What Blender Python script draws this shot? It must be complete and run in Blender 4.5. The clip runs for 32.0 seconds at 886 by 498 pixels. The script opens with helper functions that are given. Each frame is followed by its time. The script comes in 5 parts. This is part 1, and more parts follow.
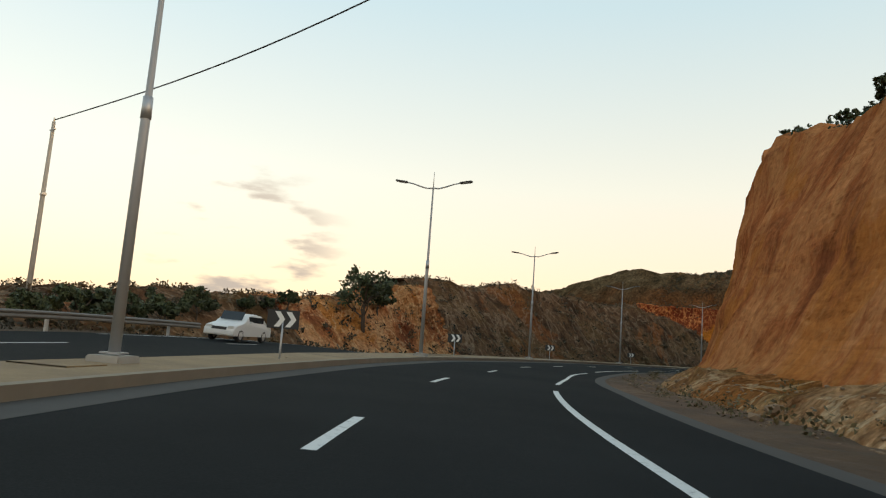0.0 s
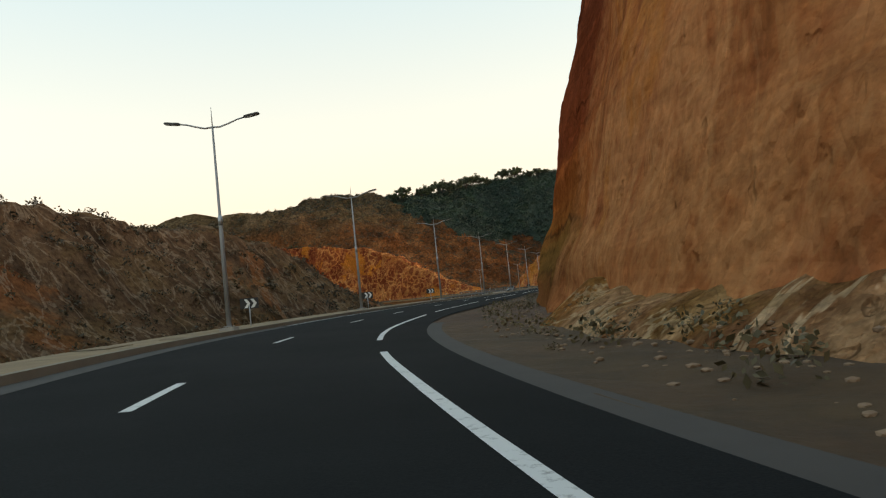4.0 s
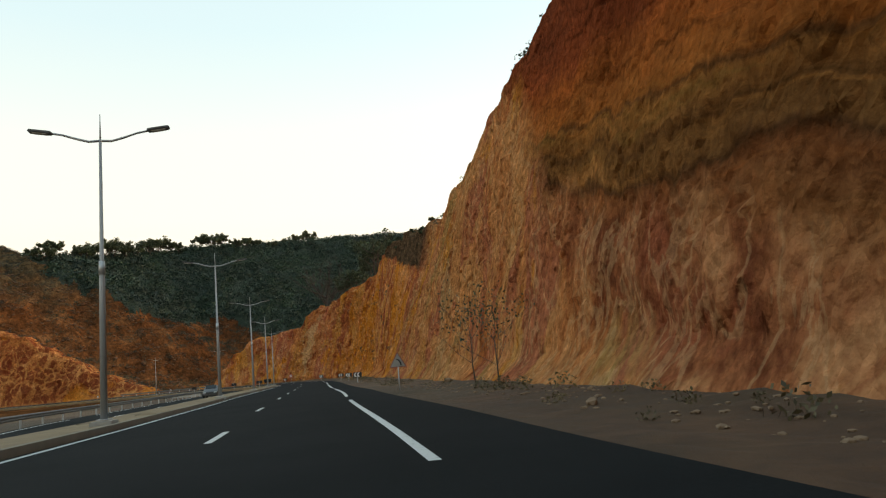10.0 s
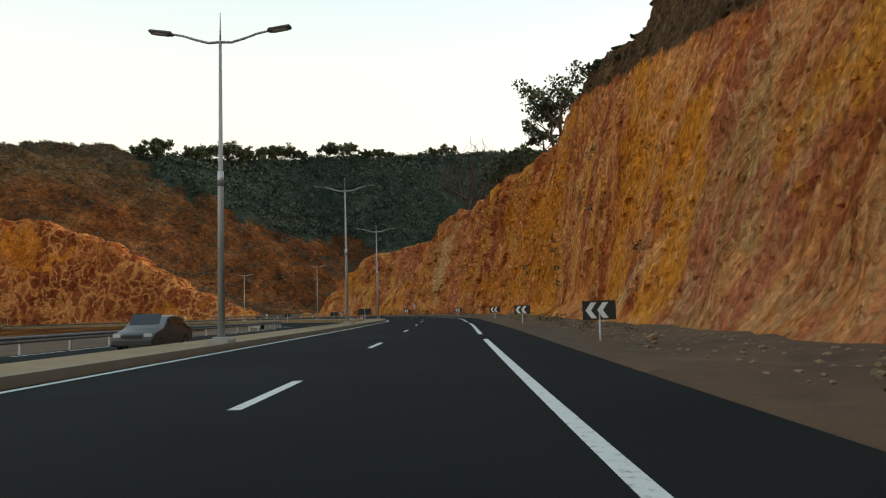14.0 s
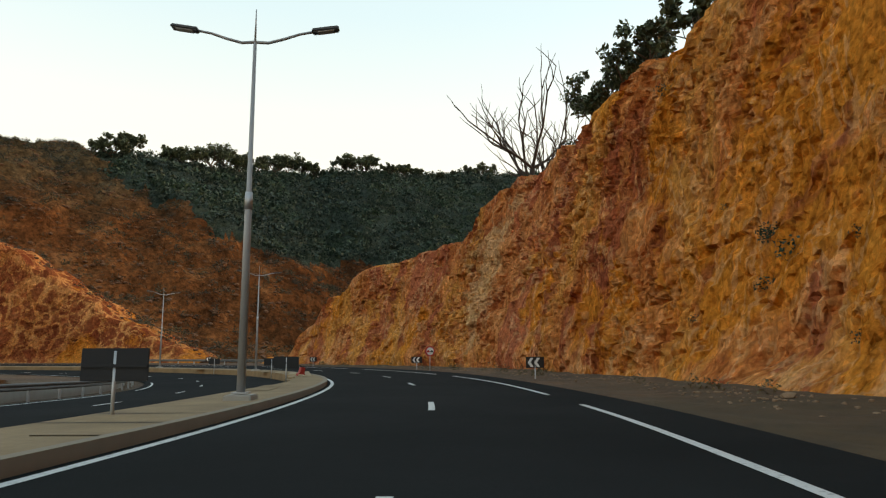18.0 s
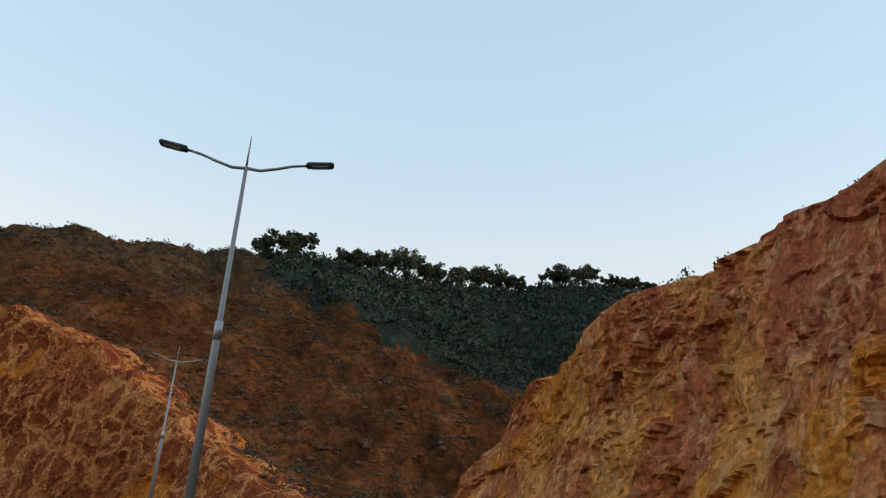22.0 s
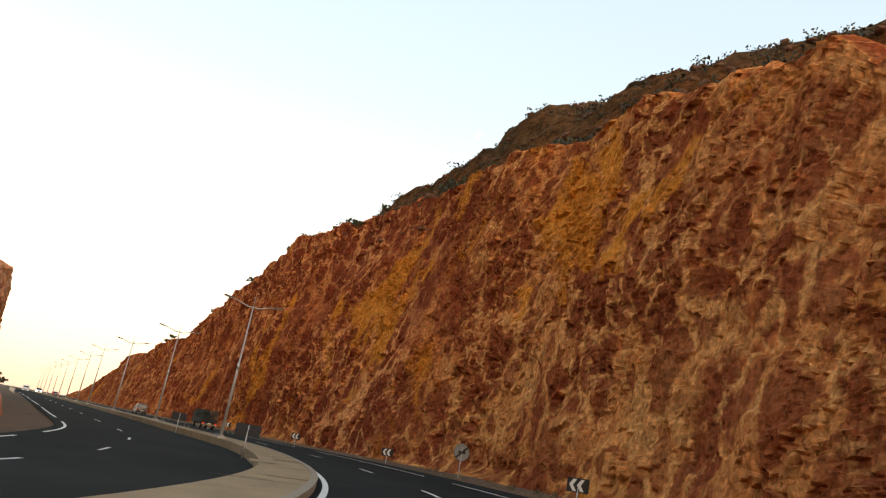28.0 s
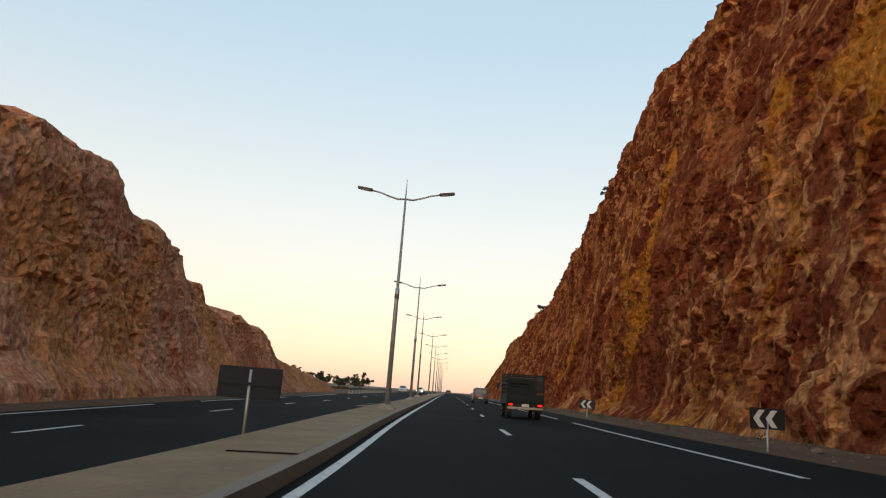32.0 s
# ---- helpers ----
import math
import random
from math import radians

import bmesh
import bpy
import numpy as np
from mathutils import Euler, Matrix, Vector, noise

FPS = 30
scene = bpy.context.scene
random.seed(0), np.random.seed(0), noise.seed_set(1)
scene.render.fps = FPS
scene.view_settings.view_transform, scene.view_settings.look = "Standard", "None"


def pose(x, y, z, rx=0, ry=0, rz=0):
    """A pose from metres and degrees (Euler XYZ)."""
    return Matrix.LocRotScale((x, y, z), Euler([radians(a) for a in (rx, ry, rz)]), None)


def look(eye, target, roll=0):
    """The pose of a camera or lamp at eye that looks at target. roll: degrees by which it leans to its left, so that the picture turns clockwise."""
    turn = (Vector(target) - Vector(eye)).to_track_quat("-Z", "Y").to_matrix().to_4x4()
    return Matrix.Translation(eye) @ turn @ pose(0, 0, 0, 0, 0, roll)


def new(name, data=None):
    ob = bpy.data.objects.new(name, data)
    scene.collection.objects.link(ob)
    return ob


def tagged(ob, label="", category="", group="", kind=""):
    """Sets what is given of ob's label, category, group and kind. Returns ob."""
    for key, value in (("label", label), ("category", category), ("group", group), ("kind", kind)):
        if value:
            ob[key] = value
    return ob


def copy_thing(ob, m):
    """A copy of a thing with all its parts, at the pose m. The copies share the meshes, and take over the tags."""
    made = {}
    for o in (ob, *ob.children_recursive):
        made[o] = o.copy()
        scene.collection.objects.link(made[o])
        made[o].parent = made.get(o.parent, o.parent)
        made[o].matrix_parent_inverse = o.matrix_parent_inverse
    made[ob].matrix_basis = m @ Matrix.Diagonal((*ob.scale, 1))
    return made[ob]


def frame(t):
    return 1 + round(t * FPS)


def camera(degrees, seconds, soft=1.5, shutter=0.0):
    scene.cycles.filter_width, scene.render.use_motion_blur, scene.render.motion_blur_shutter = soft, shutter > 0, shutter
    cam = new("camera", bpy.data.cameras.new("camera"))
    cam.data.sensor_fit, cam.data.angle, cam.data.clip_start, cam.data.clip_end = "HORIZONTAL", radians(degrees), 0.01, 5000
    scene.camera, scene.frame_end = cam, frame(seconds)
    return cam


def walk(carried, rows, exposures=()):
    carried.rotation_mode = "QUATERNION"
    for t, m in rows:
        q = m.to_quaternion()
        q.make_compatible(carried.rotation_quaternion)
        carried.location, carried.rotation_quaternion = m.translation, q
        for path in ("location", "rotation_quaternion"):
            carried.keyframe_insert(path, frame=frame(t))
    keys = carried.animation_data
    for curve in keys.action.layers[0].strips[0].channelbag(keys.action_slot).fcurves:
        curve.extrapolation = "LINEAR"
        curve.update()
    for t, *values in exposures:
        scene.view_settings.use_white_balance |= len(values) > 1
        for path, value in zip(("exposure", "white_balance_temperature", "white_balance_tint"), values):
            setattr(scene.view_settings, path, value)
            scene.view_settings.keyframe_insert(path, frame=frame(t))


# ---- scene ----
# The camera: t, x, y, z, yaw, pitch, roll
ROWS = [
    (0.0, 38.38, -77.81, 1.08, 42.38, 7.70, 4.24),
    (0.5, 33.42, -72.39, 1.06, 35.75, 7.23, 0.10),
    (1.0, 28.93, -66.66, 1.07, 32.13, 7.13, -0.25),
    (1.5, 25.03, -60.53, 1.07, 28.10, 6.83, -0.86),
    (2.0, 21.84, -55.01, 1.05, 24.66, 6.10, -3.59),
    (2.5, 17.34, -47.53, 1.05, 18.93, 5.52, -3.48),
    (3.0, 14.73, -41.78, 1.06, 15.55, 5.61, -4.42),
    (3.5, 11.87, -34.62, 1.06, 10.57, 3.89, -5.16),
    (5.5, 3.86, -6.62, 1.06, 1.22, 3.18, -7.12),
    (6.0, 2.81, 0.48, 1.07, -2.38, 3.64, -5.54),
    (6.5, 2.15, 7.85, 1.07, -5.68, 6.43, -4.33),
    (7.0, 1.87, 16.75, 1.07, -10.22, 6.33, -5.45),
    (7.5, 1.90, 24.77, 1.05, -13.17, 6.87, -5.10),
    (8.0, 2.22, 31.68, 1.04, -14.76, 6.88, -5.86),
    (8.5, 2.62, 38.37, 1.08, -14.62, 7.72, -5.96),
    (9.0, 3.49, 46.01, 1.04, -17.23, 8.48, -8.06),
    (9.5, 4.04, 52.14, 1.04, -16.56, 10.03, -6.74),
    (10.0, 4.95, 60.82, 1.09, -17.72, 9.20, -5.27),
    (10.5, 5.90, 68.25, 1.07, -14.40, 7.80, -3.20),
    (11.0, 6.83, 74.56, 1.03, -14.30, 7.93, -2.73),
    (11.5, 7.72, 82.09, 1.03, -13.88, 8.02, -1.64),
    (12.0, 8.65, 89.34, 1.03, -13.93, 7.80, -1.27),
    (12.5, 9.69, 96.70, 1.05, -10.80, 6.94, -2.32),
    (13.0, 10.63, 103.70, 1.05, -8.51, 5.59, -2.33),
    (13.5, 11.41, 111.02, 1.04, -8.82, 5.24, -3.24),
    (14.0, 12.24, 119.57, 0.97, -6.26, 4.90, -1.73),
    (14.5, 12.70, 124.57, 0.96, -5.87, 6.11, -0.40),
    (16.5, 15.78, 155.09, 1.12, -5.69, 5.92, -0.23),
    (17.0, 16.45, 161.86, 1.10, -5.24, 6.75, -1.92),
    (17.5, 16.89, 169.71, 1.12, -4.22, 7.23, -0.84),
    (18.0, 17.21, 176.42, 1.14, -3.69, 8.71, -0.08),
    (18.5, 17.51, 183.73, 1.14, -2.31, 8.69, -1.11),
    (19.0, 17.40, 190.82, 1.06, -1.29, 9.12, -1.23),
    (19.5, 17.29, 197.82, 1.06, 2.06, 10.44, 0.54),
    (20.0, 16.98, 204.41, 1.05, 4.85, 9.42, 0.91),
    (20.5, 16.37, 212.02, 1.07, 6.85, 9.16, 0.68),
    (21.0, 15.64, 218.43, 0.99, 9.11, 16.66, 2.19),
    (21.5, 14.37, 225.02, 0.94, 10.04, 21.78, 3.44),
    (22.0, 12.60, 232.30, 0.92, 14.10, 21.23, 3.28),
    (22.5, 10.51, 238.35, 1.01, 18.30, 21.19, 4.54),
    (23.0, 7.60, 245.75, 0.99, 23.51, 19.72, 5.46),
    (23.5, 5.12, 251.59, 0.94, 28.30, 20.06, 6.21),
    (24.0, 2.06, 257.46, 0.94, 34.31, 19.35, 9.58),
    (24.5, -1.64, 262.78, 0.95, 39.60, 18.14, 9.23),
    (26.5, -18.35, 280.42, 0.96, 56.20, 16.91, 9.92),
    (27.0, -23.37, 284.03, 0.94, 61.11, 16.80, 9.01),
    (27.5, -28.98, 287.45, 0.93, 66.86, 16.24, 9.34),
    (28.0, -34.04, 289.92, 0.93, 71.85, 16.50, 10.11),
    (28.5, -40.35, 292.36, 0.93, 76.57, 15.75, 8.54),
    (29.0, -45.01, 293.84, 0.98, 79.70, 15.27, 8.16),
    (29.5, -51.46, 295.42, 0.97, 84.15, 15.07, 7.25),
    (30.0, -57.97, 296.60, 1.00, 87.58, 14.51, 5.65),
    (30.5, -64.90, 297.36, 0.92, 92.58, 14.15, 7.01),
    (31.0, -72.16, 297.58, 0.91, 96.43, 14.35, 6.39),
    (31.5, -78.26, 297.73, 0.94, 99.56, 13.76, 6.63),
    (32.0, -84.96, 297.33, 0.97, 102.34, 11.33, 4.47),
]
ROAD_LINE = [(39.16, -76.94), (30.00, -65.93), (22.19, -54.33), (15.13, -41.61), (3.39, -6.69), (1.49, 16.89), (2.17, 31.88), (3.40, 45.64), (5.23, 60.21), (7.10, 74.48), (8.96, 89.49), (10.89, 103.93), (12.39, 119.32), (17.61, 161.94), (19.06, 176.30), (20.56, 190.48), (20.66, 204.88), (19.46, 219.06), (16.69, 233.13), (11.90, 247.07), (5.21, 259.82), (-20.78, 287.20), (-32.38, 293.77), (-44.12, 298.20), (-57.35, 301.22), (-71.58, 302.27), (-84.69, 301.89)]
END_TURN = 101.0
LAMPS = [(24.8, -71.9), (11.8, -49.9), (1.3, -24.7), (-4.5, 3.1), (-4.9, 29.4), (-2.1, 58.1), (1.3, 85.7), (4.6, 113.2), (7.9, 141.5), (10.9, 168.9), (13.4, 194.4), (3.6, 246.9), (-12.8, 269.6), (-86.5, 293.7), (-114.8, 288.9), (-142.5, 283.0), (-169.0, 277.2)]
cam = camera(64.0, 32.0, 1.2)


def facing(x, y, z, yaw, pitch, roll):
    """A pose from the eye, the bearing (from +y towards -x), the tilt up and the roll."""
    a, e = radians(yaw), radians(pitch)
    return look((x, y, z), (x - math.sin(a) * math.cos(e), y + math.cos(a) * math.cos(e), z + math.sin(e)), roll)


walk(cam, [(r[0], facing(*r[1:])) for r in ROWS],
     [(0.0, 1.7, 11000, 16), (2.0, 1.8, 11200, 16), (5.5, 1.85, 11500, 16), (7.0, 1.9, 11600, 16), (9.0, 1.98, 11800, 16), (13.0, 2.0, 11800, 17), (20.0, 2.0, 11900, 18), (21.0, 1.95, 11200, 19), (21.8, 1.62, 9200, 20), (23.0, 1.7, 9400, 20), (24.5, 1.95, 9800, 20), (27.0, 2.12, 11700, 24), (29.5, 1.75, 10800, 22), (31.0, 1.54, 9500, 20), (32.0, 1.48, 9400, 19)])

# ---- light ----
CLOUDS = (-0.845, 0.525, 0.092)   # towards the few low clouds
GLOW = radians(-80)          # bearing of the low sun behind the hills, from +y towards -x
world = bpy.data.worlds.new("sky")
scene.world = world
world.use_nodes = True
wn = world.node_tree.nodes
sky = wn.new("ShaderNodeTexSky")
sky.sky_type = 'NISHITA'
sky.sun_disc = False
sky.sun_elevation = radians(9)
sky.sun_rotation = -GLOW
sky.air_density, sky.dust_density, sky.ozone_density = 1.0, 0.8, 2.2
wn["Background"].inputs[1].default_value = 0.15
wl = world.node_tree.links
height = wn.new("ShaderNodeSeparateXYZ")
wl.new(wn.new("ShaderNodeTexCoord").outputs["Generated"], height.inputs[0])
dusk = wn.new("ShaderNodeValToRGB")          # hazy dusk air: rose at the horizon, pale yellow, then blue
wl.new(height.outputs[2], dusk.inputs[0])
while len(dusk.color_ramp.elements) < 5:
    dusk.color_ramp.elements.new(0.5)
for el, (p, c) in zip(dusk.color_ramp.elements, ((0.0, (0.62, 0.48, 0.56)), (0.09, (0.67, 0.59, 0.60)), (0.22, (0.57, 0.69, 0.80)), (0.45, (0.36, 0.63, 0.92)), (1.0, (0.24, 0.53, 0.93)))):
    el.position, el.color = p, (*c, 1)
haze = wn.new("ShaderNodeMix")
haze.data_type = 'RGBA'
haze.inputs[0].default_value = 0.76
wl.new(sky.outputs[0], haze.inputs[6])
lift = wn.new("ShaderNodeVectorMath")
lift.operation = 'SCALE'
lift.inputs[3].default_value = 2.85
wl.new(dusk.outputs[0], lift.inputs[0])
wl.new(lift.outputs[0], haze.inputs[7])
# a few thin grey clouds low over the land by the start
drift = wn.new("ShaderNodeMapping")
drift.inputs["Scale"].default_value = (1, 1, 3.6)
wl.new(wn["Texture Coordinate"].outputs["Generated"], drift.inputs[0])
puff = wn.new("ShaderNodeTexNoise")
puff.inputs["Scale"].default_value, puff.inputs["Detail"].default_value = 9.0, 5.0
wl.new(drift.outputs[0], puff.inputs["Vector"])
rim = wn.new("ShaderNodeMapRange")
rim.interpolation_type = 'SMOOTHSTEP'
rim.inputs["From Min"].default_value, rim.inputs["From Max"].default_value = 0.52, 0.66
wl.new(puff.outputs[0], rim.inputs[0])
aim = wn.new("ShaderNodeVectorMath")
aim.operation = 'DISTANCE'
aim.inputs[1].default_value = CLOUDS
wl.new(wn["Texture Coordinate"].outputs["Generated"], aim.inputs[0])
near = wn.new("ShaderNodeMapRange")
near.interpolation_type = 'SMOOTHSTEP'
near.inputs["From Min"].default_value, near.inputs["From Max"].default_value = 0.17, 0.06
wl.new(aim.outputs["Value"], near.inputs[0])
both = wn.new("ShaderNodeMath")
both.operation = 'MULTIPLY'
wl.new(rim.outputs[0], both.inputs[0])
wl.new(near.outputs[0], both.inputs[1])
cloud = wn.new("ShaderNodeMix")
cloud.data_type = 'RGBA'
cloud.inputs[7].default_value = (1.0, 1.1, 1.3, 1)
wl.new(both.outputs[0], cloud.inputs[0])
wl.new(haze.outputs[2], cloud.inputs[6])
wl.new(cloud.outputs[2], wn["Background"].inputs[0])
sun = new("sun", bpy.data.lights.new("sun", 'SUN'))
sun.data.energy, sun.data.angle, sun.data.color = 0.3, radians(40), (1.0, 0.80, 0.60)
sun.matrix_world = look((math.sin(-GLOW) * 50, math.cos(GLOW) * 50, 12), (0, 0, 0))

# ---- materials ----


class Mat:
    """A small builder for node materials."""

    def __init__(self, name, rough=0.8, metal=0.0):
        self.m = bpy.data.materials.new(name)
        self.m.use_nodes = True
        self.t = self.m.node_tree
        self.b = self.t.nodes["Principled BSDF"]
        self.b.inputs["Roughness"].default_value = rough
        self.b.inputs["Metallic"].default_value = metal
        self.co = self.n("ShaderNodeTexCoord").outputs["Object"]

    def n(self, kind, **inputs):
        node = self.t.nodes.new(kind)
        for k, v in inputs.items():
            self.put(node, k.replace("_", " "), v)
        return node

    def put(self, node, key, v):
        if isinstance(v, bpy.types.NodeSocket):
            self.t.links.new(v, node.inputs[key])
        else:
            node.inputs[key].default_value = v

    def noise(self, scale, detail=4, rough=0.6, stretch=None, distort=0.0):
        co = self.co
        if stretch:
            mp = self.n("ShaderNodeMapping", Vector=co)
            mp.inputs["Scale"].default_value = stretch
            co = mp.outputs[0]
        return self.n("ShaderNodeTexNoise", Vector=co, Scale=scale, Detail=detail, Roughness=rough, Distortion=distort).outputs[0]

    def ramp(self, fac, *stops):
        r = self.n("ShaderNodeValToRGB", Fac=fac)
        e = r.color_ramp.elements
        while len(e) < len(stops):
            e.new(0.5)
        for el, (p, c) in zip(e, stops):
            el.position = p
            el.color = (*c, 1) if len(c) == 3 else c
        return r.outputs[0]

    def mix(self, fac, a, b, blend='MIX'):
        m = self.t.nodes.new("ShaderNodeMix")
        m.data_type, m.blend_type = 'RGBA', blend
        for i, v in ((0, fac), (6, a), (7, b)):
            if isinstance(v, bpy.types.NodeSocket):
                self.t.links.new(v, m.inputs[i])
            else:
                m.inputs[i].default_value = v if i == 0 or len(v) == 4 else (*v, 1)
        return m.outputs[2]

    def math(self, op, a, b=0.0):
        m = self.t.nodes.new("ShaderNodeMath")
        m.operation = op
        for i, v in ((0, a), (1, b)):
            if isinstance(v, bpy.types.NodeSocket):
                self.t.links.new(v, m.inputs[i])
            else:
                m.inputs[i].default_value = v
        return m.outputs[0]

    def bump(self, height, strength=0.5, distance=0.05):
        bp = self.n("ShaderNodeBump", Height=height, Strength=strength, Distance=distance)
        self.put(self.b, "Normal", bp.outputs[0])
        return self

    def colour(self, c):
        self.put(self.b, "Base Color", c if isinstance(c, bpy.types.NodeSocket) or len(c) == 4 else (*c, 1))
        return self


def plain(name, c, rough=0.6, metal=0.0, var=0.15, scale=6.0):
    m = Mat(name, rough, metal)
    d = tuple(v * (1 - var) for v in c)
    m.colour(m.mix(m.noise(scale), d, c))
    return m.m


def veined(m, c, vein, maroon, amount):
    """Dark maroon blocks parted by a network of pale crushed seams, at two sizes, slanting down the face."""
    mp = m.n("ShaderNodeMapping", Vector=m.co)
    mp.inputs["Rotation"].default_value = (0.0, 0.42, 0.0)
    mp.inputs["Scale"].default_value = (1.0, 1.0, 0.72)
    warp = m.n("ShaderNodeTexNoise", Vector=m.co, Scale=0.2, Detail=5.0, Roughness=0.6)
    wv = m.n("ShaderNodeVectorMath", Vector=warp.outputs["Color"])
    wv.operation = 'MULTIPLY_ADD'
    wv.inputs[1].default_value = (4.0, 4.0, 4.0)
    m.t.links.new(mp.outputs[0], wv.inputs[2])
    here = m.ramp(m.noise(0.07, 5, 0.6), (0.40, (0.15, 0.15, 0.15)), (0.52, (1, 1, 1)))
    for size, lo, hi, f in ((0.17, 0.075, 0.10, 1.0), (0.45, 0.075, 0.11, 1.0)):
        edge = m.n("ShaderNodeTexVoronoi", Vector=wv.outputs[0], Scale=size)
        edge.feature = 'DISTANCE_TO_EDGE'
        cell = m.n("ShaderNodeTexVoronoi", Vector=wv.outputs[0], Scale=size)
        pick = m.n("ShaderNodeSeparateColor", Color=cell.outputs["Color"]).outputs[0]
        block = m.math('MULTIPLY', m.ramp(edge.outputs["Distance"], (hi, (0, 0, 0)), (hi + 0.05, (1, 1, 1))), m.ramp(pick, (0.2, (0, 0, 0)), (0.35, (1, 1, 1))))
        c = m.mix(m.math('MULTIPLY', block, 0.85 * f * amount), c, maroon)
        line = m.math('MULTIPLY', m.ramp(edge.outputs["Distance"], (lo * 0.45, (1, 1, 1)), (lo, (0, 0, 0))), m.ramp(m.noise(0.3 * size / 0.15, 5, 0.62), (0.42, (0, 0, 0)), (0.52, (1, 1, 1))))
        c = m.mix(m.math('MULTIPLY', m.math('MULTIPLY', line, here), f * amount), c, vein)
    return c


def rock_colour(m, dark, mid, light, ochre, vein, grass=0.0, veins=0.5, strata=0.0, ochre_at=0.55, web=0.0, maroon=(0.17, 0.042, 0.022), hues=(), streak=0.0, run=0.34):
    """Crisp blotches, ochre patches and pale seams."""
    big = m.noise(0.2, 6, 0.66, (1, 1, 0.6), 0.5)
    c = m.ramp(big, (0.36, dark), (0.45, mid), (0.55, light), (0.63, mid), (0.72, dark))
    for k, (tint, cut, amount) in enumerate(hues):
        # washes of other earth that run down the face
        mp = m.n("ShaderNodeMapping", Vector=m.co)
        mp.inputs["Location"].default_value = (37.0 * k + 11, 23.0 * k, 9.0 * k)
        mp.inputs["Scale"].default_value = (1, 1, run)
        wash = m.n("ShaderNodeTexNoise", Vector=mp.outputs[0], Scale=0.14, Detail=7.0, Roughness=0.64, Distortion=0.5).outputs[0]
        f = m.ramp(wash, (cut, (0, 0, 0)), (cut + 0.055, (1, 1, 1)))
        c = m.mix(m.math('MULTIPLY', f, amount), c, tint)
    if web:
        c = veined(m, c, vein, maroon, web)
    patch = m.noise(0.075, 7, 0.66, (1, 1, 0.6), 0.6)
    och = m.ramp(patch, (ochre_at, (0, 0, 0)), (ochre_at + 0.04, (1, 1, 1)))
    c = m.mix(m.math('MULTIPLY', och, 0.85), c, ochre)
    if strata:
        beds = m.noise(0.5, 7, 0.66, (0.16, 0.16, 1.0), 0.8)
        c = m.mix(strata, c, m.ramp(beds, (0.36, (0.6, 0.55, 0.55)), (0.47, (1.1, 1.08, 1.05)), (0.54, (0.85, 0.82, 0.8)), (0.66, (1.15, 1.12, 1.1))), 'MULTIPLY')
    if streak:
        runs = m.noise(1.1, 6, 0.68, (1, 1, 0.09), 0.4)
        c = m.mix(streak, c, m.ramp(runs, (0.34, (0.5, 0.45, 0.43)), (0.46, (1, 1, 1)), (0.56, (1, 1, 1)), (0.66, (1.5, 1.45, 1.4))), 'MULTIPLY')
    seam = m.math('ABSOLUTE', m.math('SUBTRACT', m.noise(0.3, 5, 0.6, (1, 1, 0.5), 0.6), 0.5))
    pale = m.ramp(seam, (0.012, (1, 1, 1)), (0.022, (0, 0, 0)))
    c = m.mix(m.math('MULTIPLY', pale, veins), c, vein)
    if grass:
        g = m.ramp(m.noise(0.09, 8, 0.72, (1, 1, 2.0)), (0.49, (0, 0, 0)), (0.58, (1, 1, 1)))
        c = m.mix(m.math('MULTIPLY', g, grass), c, (0.20, 0.115, 0.024))
    return c


